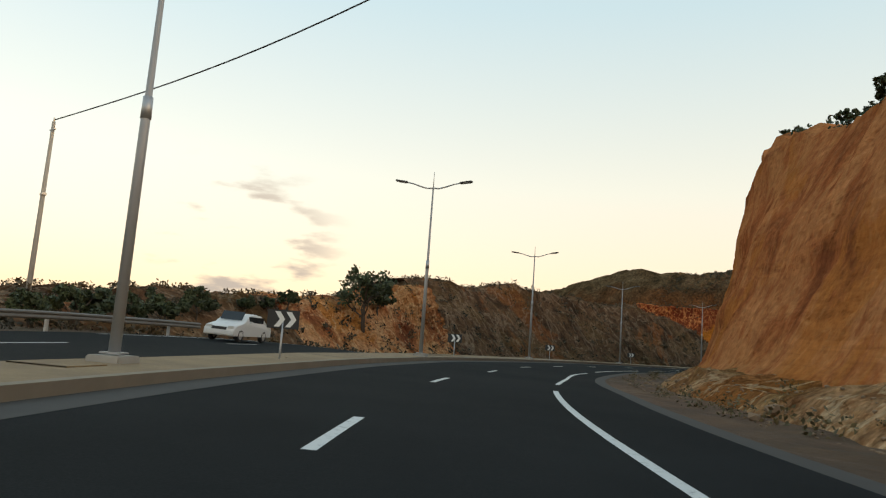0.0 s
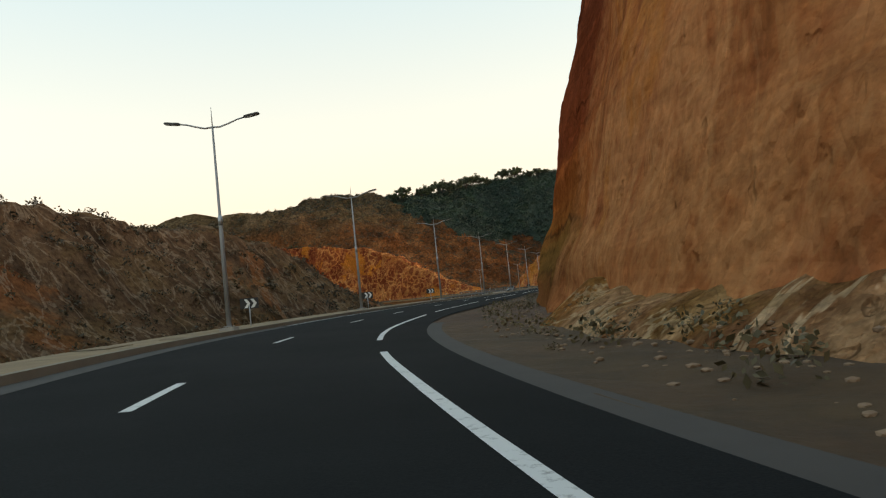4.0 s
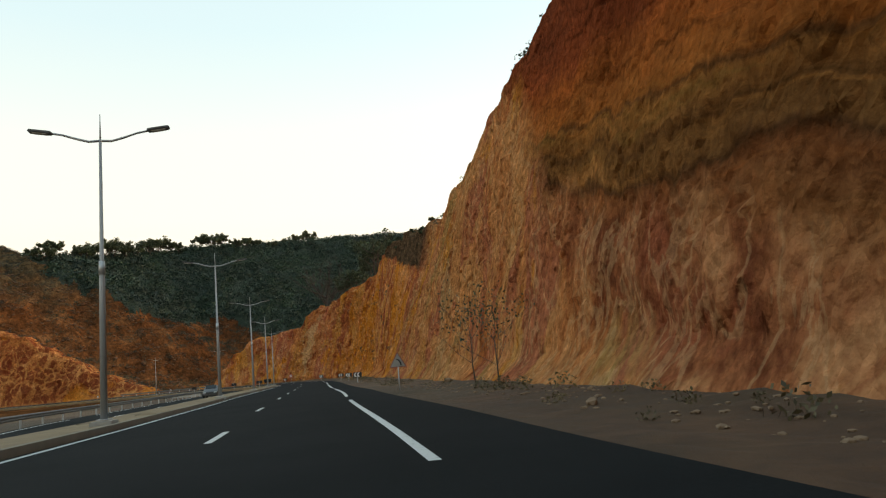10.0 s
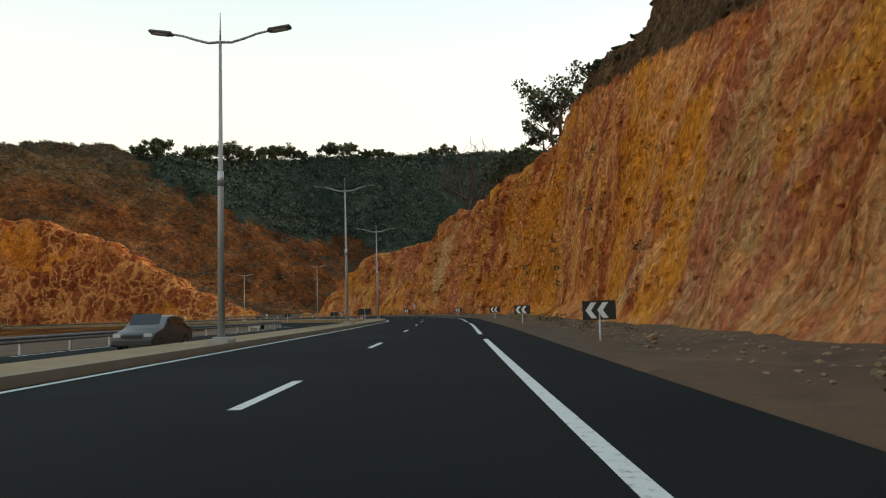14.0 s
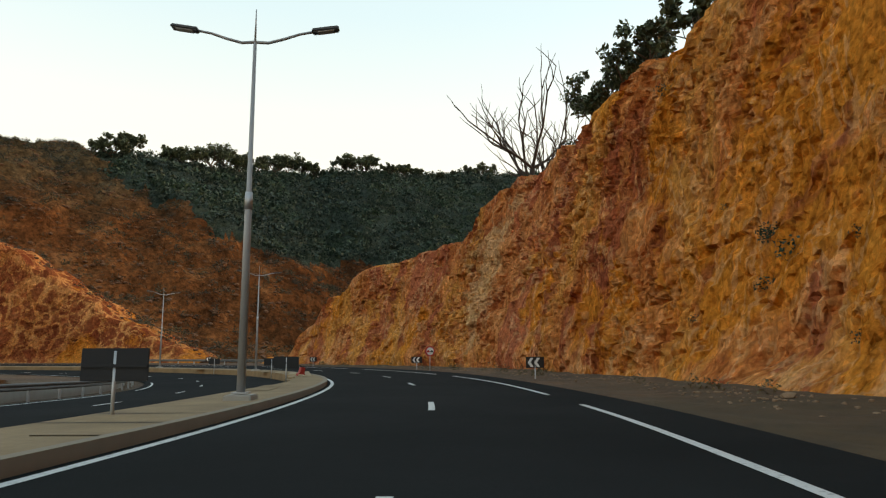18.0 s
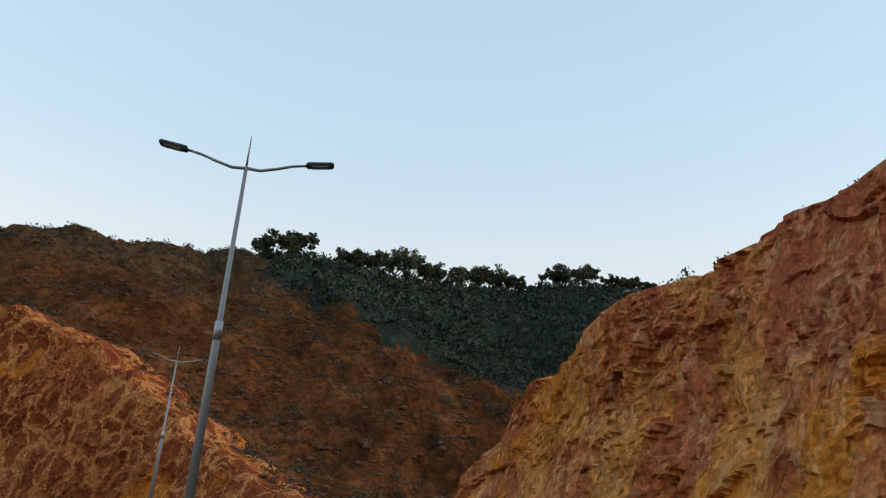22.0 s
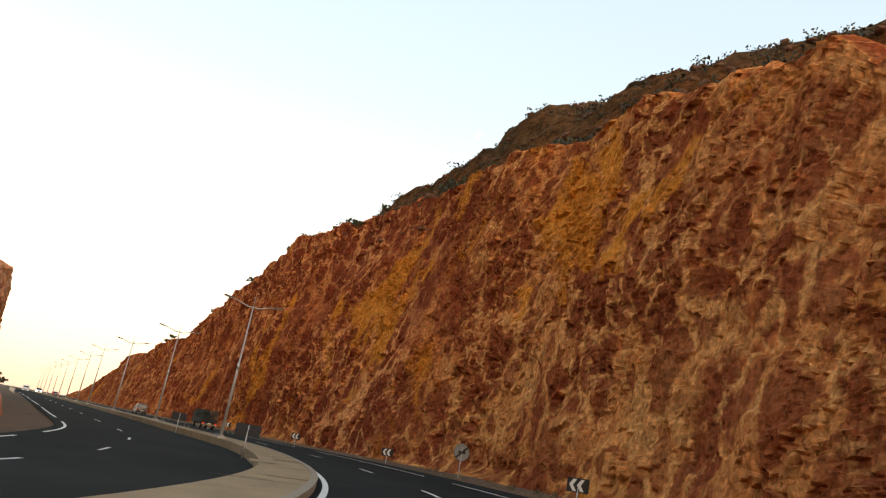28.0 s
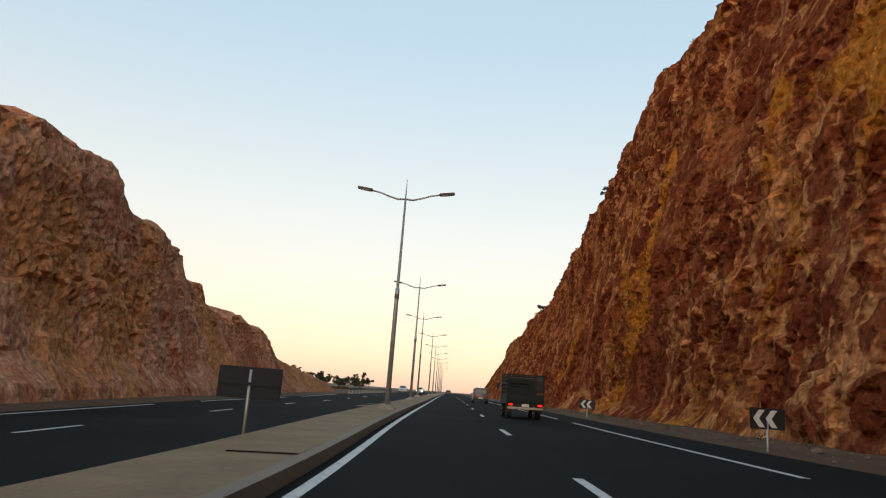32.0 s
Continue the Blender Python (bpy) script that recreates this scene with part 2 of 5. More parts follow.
def layered_earth(m):
    """Smooth dipping beds: red-brown earth over orange, an olive grassy ledge, brown rock and a tan foot; they climb along +y."""
    xyz = m.n("ShaderNodeSeparateXYZ", Vector=m.co)
    climb = m.math('ADD', m.math('MULTIPLY', m.math('MAXIMUM', m.math('SUBTRACT', xyz.outputs[1], 66.0), 0.0), 0.2), m.math('MULTIPLY', m.math('SUBTRACT', xyz.outputs[1], 30.0), 0.03))
    sway = m.math('ADD', m.math('MULTIPLY', m.math('SUBTRACT', m.noise(0.11, 4, 0.55), 0.5), 4.5), m.math('MULTIPLY', m.math('SUBTRACT', m.noise(0.5, 4, 0.6), 0.5), 1.3))
    u = m.math('ADD', m.math('SUBTRACT', m.math('SUBTRACT', xyz.outputs[2], 4.8), climb), sway)
    unit = m.math('MULTIPLY_ADD', u, 0.05)
    unit.node.inputs[2].default_value = 0.5
    # the narrow dark stops paint the shadow lines of the ledges into the beds
    c = m.ramp(unit, (0.28, (0.24, 0.086, 0.034)), (0.345, (0.19, 0.062, 0.025)), (0.36, (0.09, 0.036, 0.016)), (0.372, (0.18, 0.074, 0.028)), (0.415, (0.19, 0.078, 0.028)), (0.425, (0.12, 0.048, 0.018)),
               (0.437, (0.20, 0.078, 0.027)), (0.475, (0.23, 0.085, 0.027)), (0.486, (0.10, 0.038, 0.015)), (0.5, (0.29, 0.088, 0.025)), (0.6, (0.28, 0.072, 0.022)), (0.68, (0.205, 0.046, 0.019)), (1.0, (0.17, 0.042, 0.022)))
    # thin beds that follow the dip
    fine = m.n("ShaderNodeCombineXYZ", X=m.math('MULTIPLY', xyz.outputs[0], 0.05), Y=m.math('MULTIPLY', xyz.outputs[1], 0.05), Z=u)
    beds = m.n("ShaderNodeTexNoise", Vector=fine.outputs[0], Scale=1.3, Detail=5.0, Roughness=0.62).outputs[0]
    c = m.mix(0.9, c, m.ramp(beds, (0.33, (0.45, 0.42, 0.4)), (0.44, (1.0, 1.0, 1.0)), (0.53, (0.85, 0.83, 0.8)), (0.66, (1.5, 1.45, 1.35))), 'MULTIPLY')
    blot = m.noise(0.16, 6, 0.62, (1, 1, 0.8))
    c = m.mix(0.7, c, m.ramp(blot, (0.36, (0.62, 0.56, 0.52)), (0.5, (1, 1, 1)), (0.62, (1.35, 1.3, 1.2))), 'MULTIPLY')
    # dry olive grass in tongues along the ledge
    tongue = m.n("ShaderNodeTexNoise", Vector=fine.outputs[0], Scale=0.55, Detail=6.0, Roughness=0.66).outputs[0]
    grass = m.math('MULTIPLY', m.ramp(tongue, (0.47, (0, 0, 0)), (0.56, (1, 1, 1))), m.ramp(unit, (0.30, (0.1, 0.1, 0.1)), (0.36, (1, 1, 1)), (0.5, (1, 1, 1)), (0.54, (0, 0, 0))))
    return m.mix(m.math('MULTIPLY', grass, 0.5), c, (0.185, 0.093, 0.027))


def topsoil(m, c):
    """Dark scrubby soil that caps the second cut from y 146 to 184."""
    xyz = m.n("ShaderNodeSeparateXYZ", Vector=m.co)
    wave = m.math('MULTIPLY', m.math('SUBTRACT', m.noise(0.35, 6, 0.65), 0.5), 3.0)
    over = m.math('SUBTRACT', xyz.outputs[2], m.math('ADD', m.math('MULTIPLY', m.math('SUBTRACT', xyz.outputs[1], 144.0), 0.205), 12.6))
    f = m.ramp(m.math('ADD', over, wave), (0.0, (0, 0, 0)), (0.5, (1, 1, 1)))
    span = m.ramp(m.math('MULTIPLY', m.math('SUBTRACT', xyz.outputs[1], 142.0), 1 / 48.0), (0.0, (0, 0, 0)), (0.12, (1, 1, 1)), (0.94, (1, 1, 1)), (1.0, (0, 0, 0)))
    soil = m.ramp(m.noise(0.8, 6, 0.7), (0.36, (0.045, 0.03, 0.018)), (0.52, (0.105, 0.06, 0.036)), (0.66, (0.15, 0.09, 0.05)))
    return m.mix(m.math('MULTIPLY', f, span), c, soil)


def rock(name, chips, *zones, cap=False, smooth_to=None, westward=False):
    """Cut rock: one colouring after another along +y (or -x), with chipped angular relief, painted crevice shade and
    grit.
    """
    m = Mat(name, 1.0)
    m.b.inputs["Specular IOR Level"].default_value = 0.0
    c = rock_colour(m, **zones[0][1])
    if len(zones) > 1:
        y = m.n("ShaderNodeSeparateXYZ", Vector=m.co).outputs[1]
        if westward:
            y = m.math('MULTIPLY', m.n("ShaderNodeSeparateXYZ", Vector=m.co).outputs[0], -1.0)
        y = m.math('ADD', y, m.math('MULTIPLY', m.math('SUBTRACT', m.noise(0.07, 7, 0.65), 0.5), 26.0))
        z = m.n("ShaderNodeSeparateXYZ", Vector=m.co).outputs[2]
        for start, look_of in zones[1:]:
            # the broken rock lies under the dipping beds
            dip = m.math('MULTIPLY', z, 3.2) if look_of is FOOT_ROCK else m.math('MULTIPLY', z, 1.2) if look_of is MIXED_ROCK else 0.0
            f = m.math('MULTIPLY', m.math('SUBTRACT', m.math('SUBTRACT', y, dip), start), 0.2)
            f = m.ramp(f, (0.0, (0, 0, 0)), (1.0, (1, 1, 1)))
            c = m.mix(f, c, layered_earth(m) if look_of is None else rock_colour(m, **look_of))
    if cap:
        c = topsoil(m, c)
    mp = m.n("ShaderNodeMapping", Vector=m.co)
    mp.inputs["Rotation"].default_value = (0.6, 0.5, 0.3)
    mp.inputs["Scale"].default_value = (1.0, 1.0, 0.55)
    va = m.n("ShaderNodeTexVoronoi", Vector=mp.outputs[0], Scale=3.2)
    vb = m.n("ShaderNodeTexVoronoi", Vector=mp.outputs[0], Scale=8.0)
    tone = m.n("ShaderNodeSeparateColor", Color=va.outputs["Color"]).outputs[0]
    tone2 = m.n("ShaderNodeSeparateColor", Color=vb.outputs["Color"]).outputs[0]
    grit = m.noise(3.0, 4, 0.6)
    rugged = 1.0
    if smooth_to is not None:
        # smooth earth up to here, broken rock beyond
        y = m.n("ShaderNodeSeparateXYZ", Vector=m.co).outputs[1]
        rugged = m.ramp(m.math('MULTIPLY', m.math('SUBTRACT', y, smooth_to - 40.0), 1 / 60.0), (0.0, (0.42, 0.42, 0.42)), (1.0, (1, 1, 1)))
    # crevice shade put into the colour: low chips darker, high chips paler
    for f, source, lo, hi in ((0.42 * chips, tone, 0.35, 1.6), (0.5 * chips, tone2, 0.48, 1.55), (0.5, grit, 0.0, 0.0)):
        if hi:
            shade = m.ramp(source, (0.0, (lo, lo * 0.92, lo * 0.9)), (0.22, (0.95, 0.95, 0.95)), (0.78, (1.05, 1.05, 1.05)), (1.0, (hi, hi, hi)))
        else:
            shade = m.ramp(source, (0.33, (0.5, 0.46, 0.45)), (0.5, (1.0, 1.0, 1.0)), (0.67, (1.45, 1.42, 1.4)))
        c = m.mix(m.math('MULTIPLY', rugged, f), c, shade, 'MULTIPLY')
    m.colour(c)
    h = m.math('ADD', m.math('MULTIPLY', tone, 0.5 * chips), m.math('MULTIPLY', tone2, 0.34 * chips))
    h = m.math('ADD', h, m.math('MULTIPLY', va.outputs["Distance"], -0.5 * chips))
    jitter = m.n("ShaderNodeTexNoise", Vector=mp.outputs[0], Scale=2.0, Detail=3.0)
    bent = m.n("ShaderNodeVectorMath", Vector=jitter.outputs["Color"])
    bent.operation = 'MULTIPLY_ADD'
    bent.inputs[1].default_value = (0.8, 0.8, 0.8)
    m.t.links.new(mp.outputs[0], bent.inputs[2])
    pit = m.n("ShaderNodeTexVoronoi", Vector=bent.outputs[0], Scale=1.9, Randomness=1.0)
    some = m.ramp(m.n("ShaderNodeSeparateColor", Color=pit.outputs["Color"]).outputs[1], (0.7, (0, 0, 0)), (0.8, (1, 1, 1)))
    hole = m.math('MULTIPLY', m.ramp(pit.outputs["Distance"], (0.12, (1, 1, 1)), (0.34, (0, 0, 0))), some)
    h = m.math('ADD', h, m.math('MULTIPLY', hole, -0.45))
    h = m.math('ADD', h, m.math('MULTIPLY', grit, 0.25))
    h = m.math('ADD', h, m.math('MULTIPLY', m.noise(1.2, 4, 0.6), 0.7))
    m.bump(m.math('MULTIPLY', h, rugged), 1.0, 0.5)
    return m.m


RED_EARTH = dict(dark=(0.2, 0.06, 0.027), mid=(0.34, 0.105, 0.042), light=(0.46, 0.18, 0.078), ochre=(0.40, 0.135, 0.042), vein=(0.5, 0.24, 0.11), grass=0.08, veins=0.15, strata=0.75)
FOOT_ROCK = dict(dark=(0.16, 0.043, 0.02), mid=(0.32, 0.102, 0.045), light=(0.45, 0.185, 0.085), ochre=(0.40, 0.14, 0.04), vein=(0.52, 0.29, 0.15), veins=0.3, ochre_at=0.57, run=1.0,
                 hues=(((0.25, 0.064, 0.032), 0.52, 0.8), ((0.40, 0.16, 0.075), 0.56, 0.7)))
MIXED_ROCK = dict(dark=(0.23, 0.058, 0.022), mid=(0.41, 0.128, 0.046), light=(0.50, 0.20, 0.082), ochre=(0.50, 0.18, 0.034), vein=(0.52, 0.30, 0.15), veins=0.3, ochre_at=0.55, streak=0.5,
                  hues=(((0.49, 0.20, 0.078), 0.50, 0.8), ((0.27, 0.16, 0.058), 0.56, 0.7), ((0.36, 0.10, 0.055), 0.53, 0.8), ((0.38, 0.24, 0.12), 0.61, 0.6)))
ORANGE_ROCK = dict(hues=(((0.56, 0.235, 0.06), 0.53, 0.7), ((0.32, 0.078, 0.042), 0.515, 0.8), ((0.52, 0.34, 0.18), 0.61, 0.7)), dark=(0.24, 0.058, 0.022), mid=(0.47, 0.135, 0.042), light=(0.60, 0.23, 0.084), ochre=(0.56, 0.18, 0.028), vein=(0.6, 0.31, 0.155), veins=0.4, ochre_at=0.52, streak=0.6)
ROSE_ROCK = dict(hues=(((0.62, 0.265, 0.07), 0.52, 0.75), ((0.40, 0.105, 0.06), 0.51, 0.8), ((0.58, 0.37, 0.2), 0.61, 0.6)), dark=(0.25, 0.062, 0.028), mid=(0.48, 0.14, 0.05), light=(0.60, 0.235, 0.095), ochre=(0.62, 0.21, 0.034), vein=(0.66, 0.36, 0.19), veins=0.4, ochre_at=0.54, streak=0.6)
TAN_EARTH = dict(dark=(0.2, 0.06, 0.03), mid=(0.38, 0.13, 0.055), light=(0.54, 0.26, 0.13), ochre=(0.46, 0.17, 0.05), vein=(0.62, 0.36, 0.2), grass=0.2, veins=0.5, strata=0.3)
VEINED_ROCK = dict(hues=(((0.26, 0.06, 0.028), 0.50, 0.75), ((0.58, 0.21, 0.072), 0.54, 0.8)), dark=(0.26, 0.057, 0.026), mid=(0.43, 0.115, 0.042), light=(0.56, 0.195, 0.07), ochre=(0.62, 0.2, 0.036), vein=(0.66, 0.275, 0.105), veins=0.1, ochre_at=0.525, web=0.9, maroon=(0.24, 0.052, 0.024))
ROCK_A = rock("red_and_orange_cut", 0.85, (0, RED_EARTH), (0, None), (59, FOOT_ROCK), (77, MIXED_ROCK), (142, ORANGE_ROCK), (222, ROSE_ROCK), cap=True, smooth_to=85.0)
RUBBLE_EARTH = dict(dark=(0.10, 0.04, 0.02), mid=(0.20, 0.085, 0.04), light=(0.36, 0.19, 0.10), ochre=(0.26, 0.09, 0.03), vein=(0.5, 0.33, 0.2), grass=0.3, veins=0.6, ochre_at=0.52)
ROCK_G = rock("pale_rubble", 1.0, (0, RUBBLE_EARTH))
ROCK_D = rock("tan_earth_bank", 0.6, (0, TAN_EARTH))
DARK_VEINED = dict(VEINED_ROCK, hues=(((0.24, 0.05, 0.025), 0.48, 0.8), ((0.47, 0.15, 0.06), 0.56, 0.7)), dark=(0.22, 0.046, 0.021), mid=(0.35, 0.082, 0.032), light=(0.48, 0.15, 0.06), ochre=(0.57, 0.195, 0.036), vein=(0.64, 0.255, 0.105), ochre_at=0.58, maroon=(0.195, 0.04, 0.02))
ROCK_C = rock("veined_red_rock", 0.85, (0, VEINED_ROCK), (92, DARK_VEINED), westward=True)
PALE_VEINED = dict(VEINED_ROCK, hues=(((0.44, 0.15, 0.08), 0.54, 0.5),), dark=(0.34, 0.11, 0.06), mid=(0.54, 0.2, 0.11), light=(0.62, 0.30, 0.185), ochre=(0.58, 0.24, 0.1), vein=(0.66, 0.40, 0.26), web=0.2, streak=0.5, maroon=(0.40, 0.13, 0.075))
ROCK_E = rock("pale_veined_rock", 0.6, (0, PALE_VEINED))
SCRUB_BANK = dict(dark=(0.05, 0.029, 0.019), mid=(0.095, 0.052, 0.032), light=(0.155, 0.085, 0.05), ochre=(0.22, 0.08, 0.035), vein=(0.34, 0.24, 0.17), grass=0.12, veins=0.35, strata=0.6, ochre_at=0.57)
ROCK_F = rock("scrubby_brown_bank", 0.2, (0, SCRUB_BANK))


def earth(name, a, b, c, green, amount, relief=1.0):
    m = Mat(name, 0.95)
    col = m.ramp(m.noise(0.05, 5, 0.65), (0.33, a), (0.5, b), (0.66, c))
    g = m.ramp(m.noise(0.03, 5, 0.7), (0.5 - 0.3 * amount, (0, 0, 0)), (0.68 - 0.3 * amount, (1, 1, 1)))
    col = m.mix(m.math('MULTIPLY', g, 0.8), col, green)
    grit = m.noise(0.9, 9, 0.75)
    col = m.mix(0.7, col, m.ramp(grit, (0.3, (0.35, 0.35, 0.35)), (0.7, (1.5, 1.45, 1.4))), 'MULTIPLY')
    m.colour(col)
    m.bump(m.math('ADD', m.noise(0.35, 8, 0.7), grit), 1.0, relief)
    return m.m


def hill_soil():
    """Rust-brown soil low down, grey olive with dry scrub higher up, with pale stony scars."""
    m = Mat("scrub_hillside", 1.0)
    m.b.inputs["Specular IOR Level"].default_value = 0.0
    low = m.ramp(m.noise(0.07, 7, 0.68), (0.34, (0.042, 0.018, 0.01)), (0.46, (0.105, 0.039, 0.017)), (0.56, (0.16, 0.06, 0.025)), (0.68, (0.24, 0.105, 0.048)))
    high = m.ramp(m.noise(0.09, 7, 0.7), (0.34, (0.035, 0.026, 0.015)), (0.48, (0.09, 0.056, 0.03)), (0.58, (0.13, 0.085, 0.048)), (0.7, (0.19, 0.13, 0.078)))
    z = m.n("ShaderNodeSeparateXYZ", Vector=m.co).outputs[2]
    z = m.math('ADD', z, m.math('MULTIPLY', m.math('SUBTRACT', m.noise(0.04, 6, 0.65), 0.5), 45.0))
    c = m.mix(m.ramp(m.math('MULTIPLY', z, 0.02), (0.6, (0, 0, 0)), (1.0, (1, 1, 1))), low, high)
    speck = m.noise(0.8, 6, 0.75)
    c = m.mix(0.85, c, m.ramp(speck, (0.36, (0.3, 0.3, 0.28)), (0.5, (1, 1, 1)), (0.64, (1.7, 1.6, 1.5))), 'MULTIPLY')
    m.colour(c)
    m.bump(m.math('ADD', m.noise(0.5, 7, 0.7), speck), 1.0, 0.8)
    return m.m


HILL = hill_soil()
DIRT = earth("dirt_verge", (0.06, 0.026, 0.011), (0.105, 0.045, 0.02), (0.155, 0.074, 0.034), (0.058, 0.036, 0.013), 0.22, 0.12)
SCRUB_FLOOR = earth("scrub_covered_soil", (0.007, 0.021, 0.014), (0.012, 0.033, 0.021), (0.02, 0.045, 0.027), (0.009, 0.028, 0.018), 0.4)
PLAIN_EARTH = earth("far_land", (0.12, 0.08, 0.05), (0.17, 0.12, 0.07), (0.22, 0.16, 0.1), (0.06, 0.07, 0.035), 0.4)


def asphalt():
    m = Mat("asphalt", 0.95)
    m.b.inputs["Specular IOR Level"].default_value = 0.06
    c = m.ramp(m.noise(0.18, 5, 0.6, (1, 1, 1)), (0.35, (0.0082, 0.0102, 0.0108)), (0.65, (0.0135, 0.016, 0.0165)))
    fine = m.noise(45, 3)
    c = m.mix(0.5, c, m.ramp(fine, (0.35, (0.6, 0.6, 0.6)), (0.65, (1.4, 1.4, 1.4))), 'MULTIPLY')
    m.colour(c)
    m.bump(fine, 0.3, 0.01)
    return m.m


ASPHALT = asphalt()


def worn_paint():
    m = Mat("worn_road_paint", 0.6)
    w = m.ramp(m.noise(9, 6, 0.7), (0.32, (0.22, 0.22, 0.21)), (0.46, (0.56, 0.56, 0.54)))
    m.colour(w)
    return m.m


PAINT = worn_paint()


def pavers():
    m = Mat("cream_concrete_paving", 0.85)
    c = m.ramp(m.noise(0.7, 5, 0.65), (0.3, (0.18, 0.105, 0.05)), (0.65, (0.27, 0.165, 0.08)))
    c = m.mix(0.4, c, m.ramp(m.noise(14, 4), (0.3, (0.7, 0.7, 0.7)), (0.7, (1.2, 1.2, 1.2))), 'MULTIPLY')
    m.colour(c)
    m.bump(m.noise(14, 4), 0.4, 0.02)
    return m.m


PAVING = pavers()
KERB = plain("kerb_concrete", (0.25, 0.19, 0.135), 0.85, var=0.35, scale=1.5)
STEEL = plain("galvanised_steel", (0.45, 0.46, 0.47), 0.45, 0.6, 0.2, 3.0)
RAIL_STEEL = plain("weathered_rail_steel", (0.17, 0.165, 0.155), 0.75, 0.2, 0.35, 1.5)
POLE_PAINT = plain("grey_painted_pole", (0.34, 0.34, 0.34), 0.5, 0.2, 0.2, 2.0)
LAMP_HEAD = plain("dark_lamp_housing", (0.06, 0.065, 0.07), 0.5)
LENS = plain("lamp_glass", (0.55, 0.55, 0.52), 0.15)
BLACK = plain("matt_black_sheet", (0.02, 0.02, 0.022), 0.5)
WHITE = plain("white_sheet", (0.78, 0.78, 0.76), 0.5)
GREY_SHEET = plain("grey_sheet", (0.30, 0.28, 0.26), 0.6)
FADED_RED = plain("faded_red_sheet", (0.33, 0.11, 0.085), 0.6, var=0.3)
RED = plain("red_sheet", (0.55, 0.03, 0.03), 0.45)
SIGN_BACK = plain("weathered_sign_back", (0.025, 0.027, 0.03), 0.9)
CONCRETE = plain("raw_concrete", (0.4, 0.37, 0.33), 0.9, var=0.3, scale=2.0)
RUBBER = plain("black_tyre_rubber", (0.018, 0.018, 0.019), 0.85)
GUTTER = plain("dusty_gutter_concrete", (0.056, 0.05, 0.044), 0.95, var=0.4, scale=1.2)
BARK = plain("grey_brown_bark", (0.09, 0.065, 0.05), 0.9, var=0.4, scale=5)
DEADWOOD = plain("bare_dead_wood", (0.05, 0.036, 0.03), 0.9, var=0.4, scale=5)


def leafy(name, a, b):
    m = Mat(name, 0.7)
    geo = m.n("ShaderNodeNewGeometry")
    c = m.ramp(geo.outputs["Random Per Island"], (0.0, a), (1.0, b))
    drift = m.noise(0.07, 4, 0.6)
    m.colour(m.mix(0.8, c, m.ramp(drift, (0.36, (0.45, 0.55, 0.6)), (0.5, (1.0, 1.0, 1.0)), (0.64, (1.7, 1.5, 1.15))), 'MULTIPLY'))
    return m.m


LEAF = leafy("olive_green_leaves", (0.022, 0.035, 0.016), (0.06, 0.085, 0.035))
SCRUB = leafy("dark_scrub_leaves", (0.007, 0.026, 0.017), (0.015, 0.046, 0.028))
DRY = leafy("dry_brush", (0.06, 0.045, 0.018), (0.15, 0.105, 0.045))
HILL_BUSH = leafy("dark_olive_bush_leaves", (0.016, 0.017, 0.009), (0.045, 0.042, 0.02))
DRY_SCRUB = leafy("dull_scrub_leaves", (0.035, 0.024, 0.011), (0.095, 0.06, 0.026))
STONE = plain("broken_brown_stone", (0.30, 0.18, 0.11), 0.9, var=0.45, scale=3)
HILL_STONE = plain("brown_hill_stone", (0.19, 0.085, 0.045), 0.9, var=0.6, scale=1)
MOON = (70.5, 25.9)

# ---- geometry helpers ----


def vnoise(x, y, z, seed=0):
    """Value noise on arrays, in -1..1."""
    x, y, z = np.broadcast_arrays(*(np.asarray(v, float) for v in (x, y, z)))
    xi, yi, zi = (np.floor(v).astype(np.int64) for v in (x, y, z))
    fx, fy, fz = x - xi, y - yi, z - zi
    fx, fy, fz = (v * v * (3 - 2 * v) for v in (fx, fy, fz))

    def h(a, b, c):
        n = (a * 374761393 + b * 668265263 + c * 1274126177 + seed * 974634433) & 0xFFFFFFFF
        n = ((n ^ (n >> 13)) * 1103515245) & 0xFFFFFFFF
        n = ((n ^ (n >> 16)) * 2246822519) & 0xFFFFFFFF
        return ((n ^ (n >> 15)) & 0xFFFF) / 32767.5 - 1

    def lerp(a, b, f):
        return a + (b - a) * f
    return lerp(lerp(lerp(h(xi, yi, zi), h(xi + 1, yi, zi), fx), lerp(h(xi, yi + 1, zi), h(xi + 1, yi + 1, zi), fx), fy),
                lerp(lerp(h(xi, yi, zi + 1), h(xi + 1, yi, zi + 1), fx), lerp(h(xi, yi + 1, zi + 1), h(xi + 1, yi + 1, zi + 1), fx), fy), fz)


def fbm(x, y, z, octaves=4, gain=0.5, seed=0):
    total, amp = 0.0, 1.0
    for k in range(octaves):
        total = total + amp * vnoise(x * 2 ** k, y * 2 ** k, z * 2 ** k, seed + k)
        amp *= gain
    return total


def interp(s, *knots):
    """Smooth value along s from (s, value) knots."""
    xs, ys = [k[0] for k in knots], [k[1] for k in knots]
    s = np.asarray(s, float)
    i = np.clip(np.searchsorted(xs, s) - 1, 0, len(xs) - 2)
    x0, x1 = np.take(xs, i), np.take(xs, i + 1)
    f = np.clip((s - x0) / (x1 - x0), 0, 1)
    f = f * f * (3 - 2 * f)
    return np.take(ys, i) * (1 - f) + np.take(ys, i + 1) * f


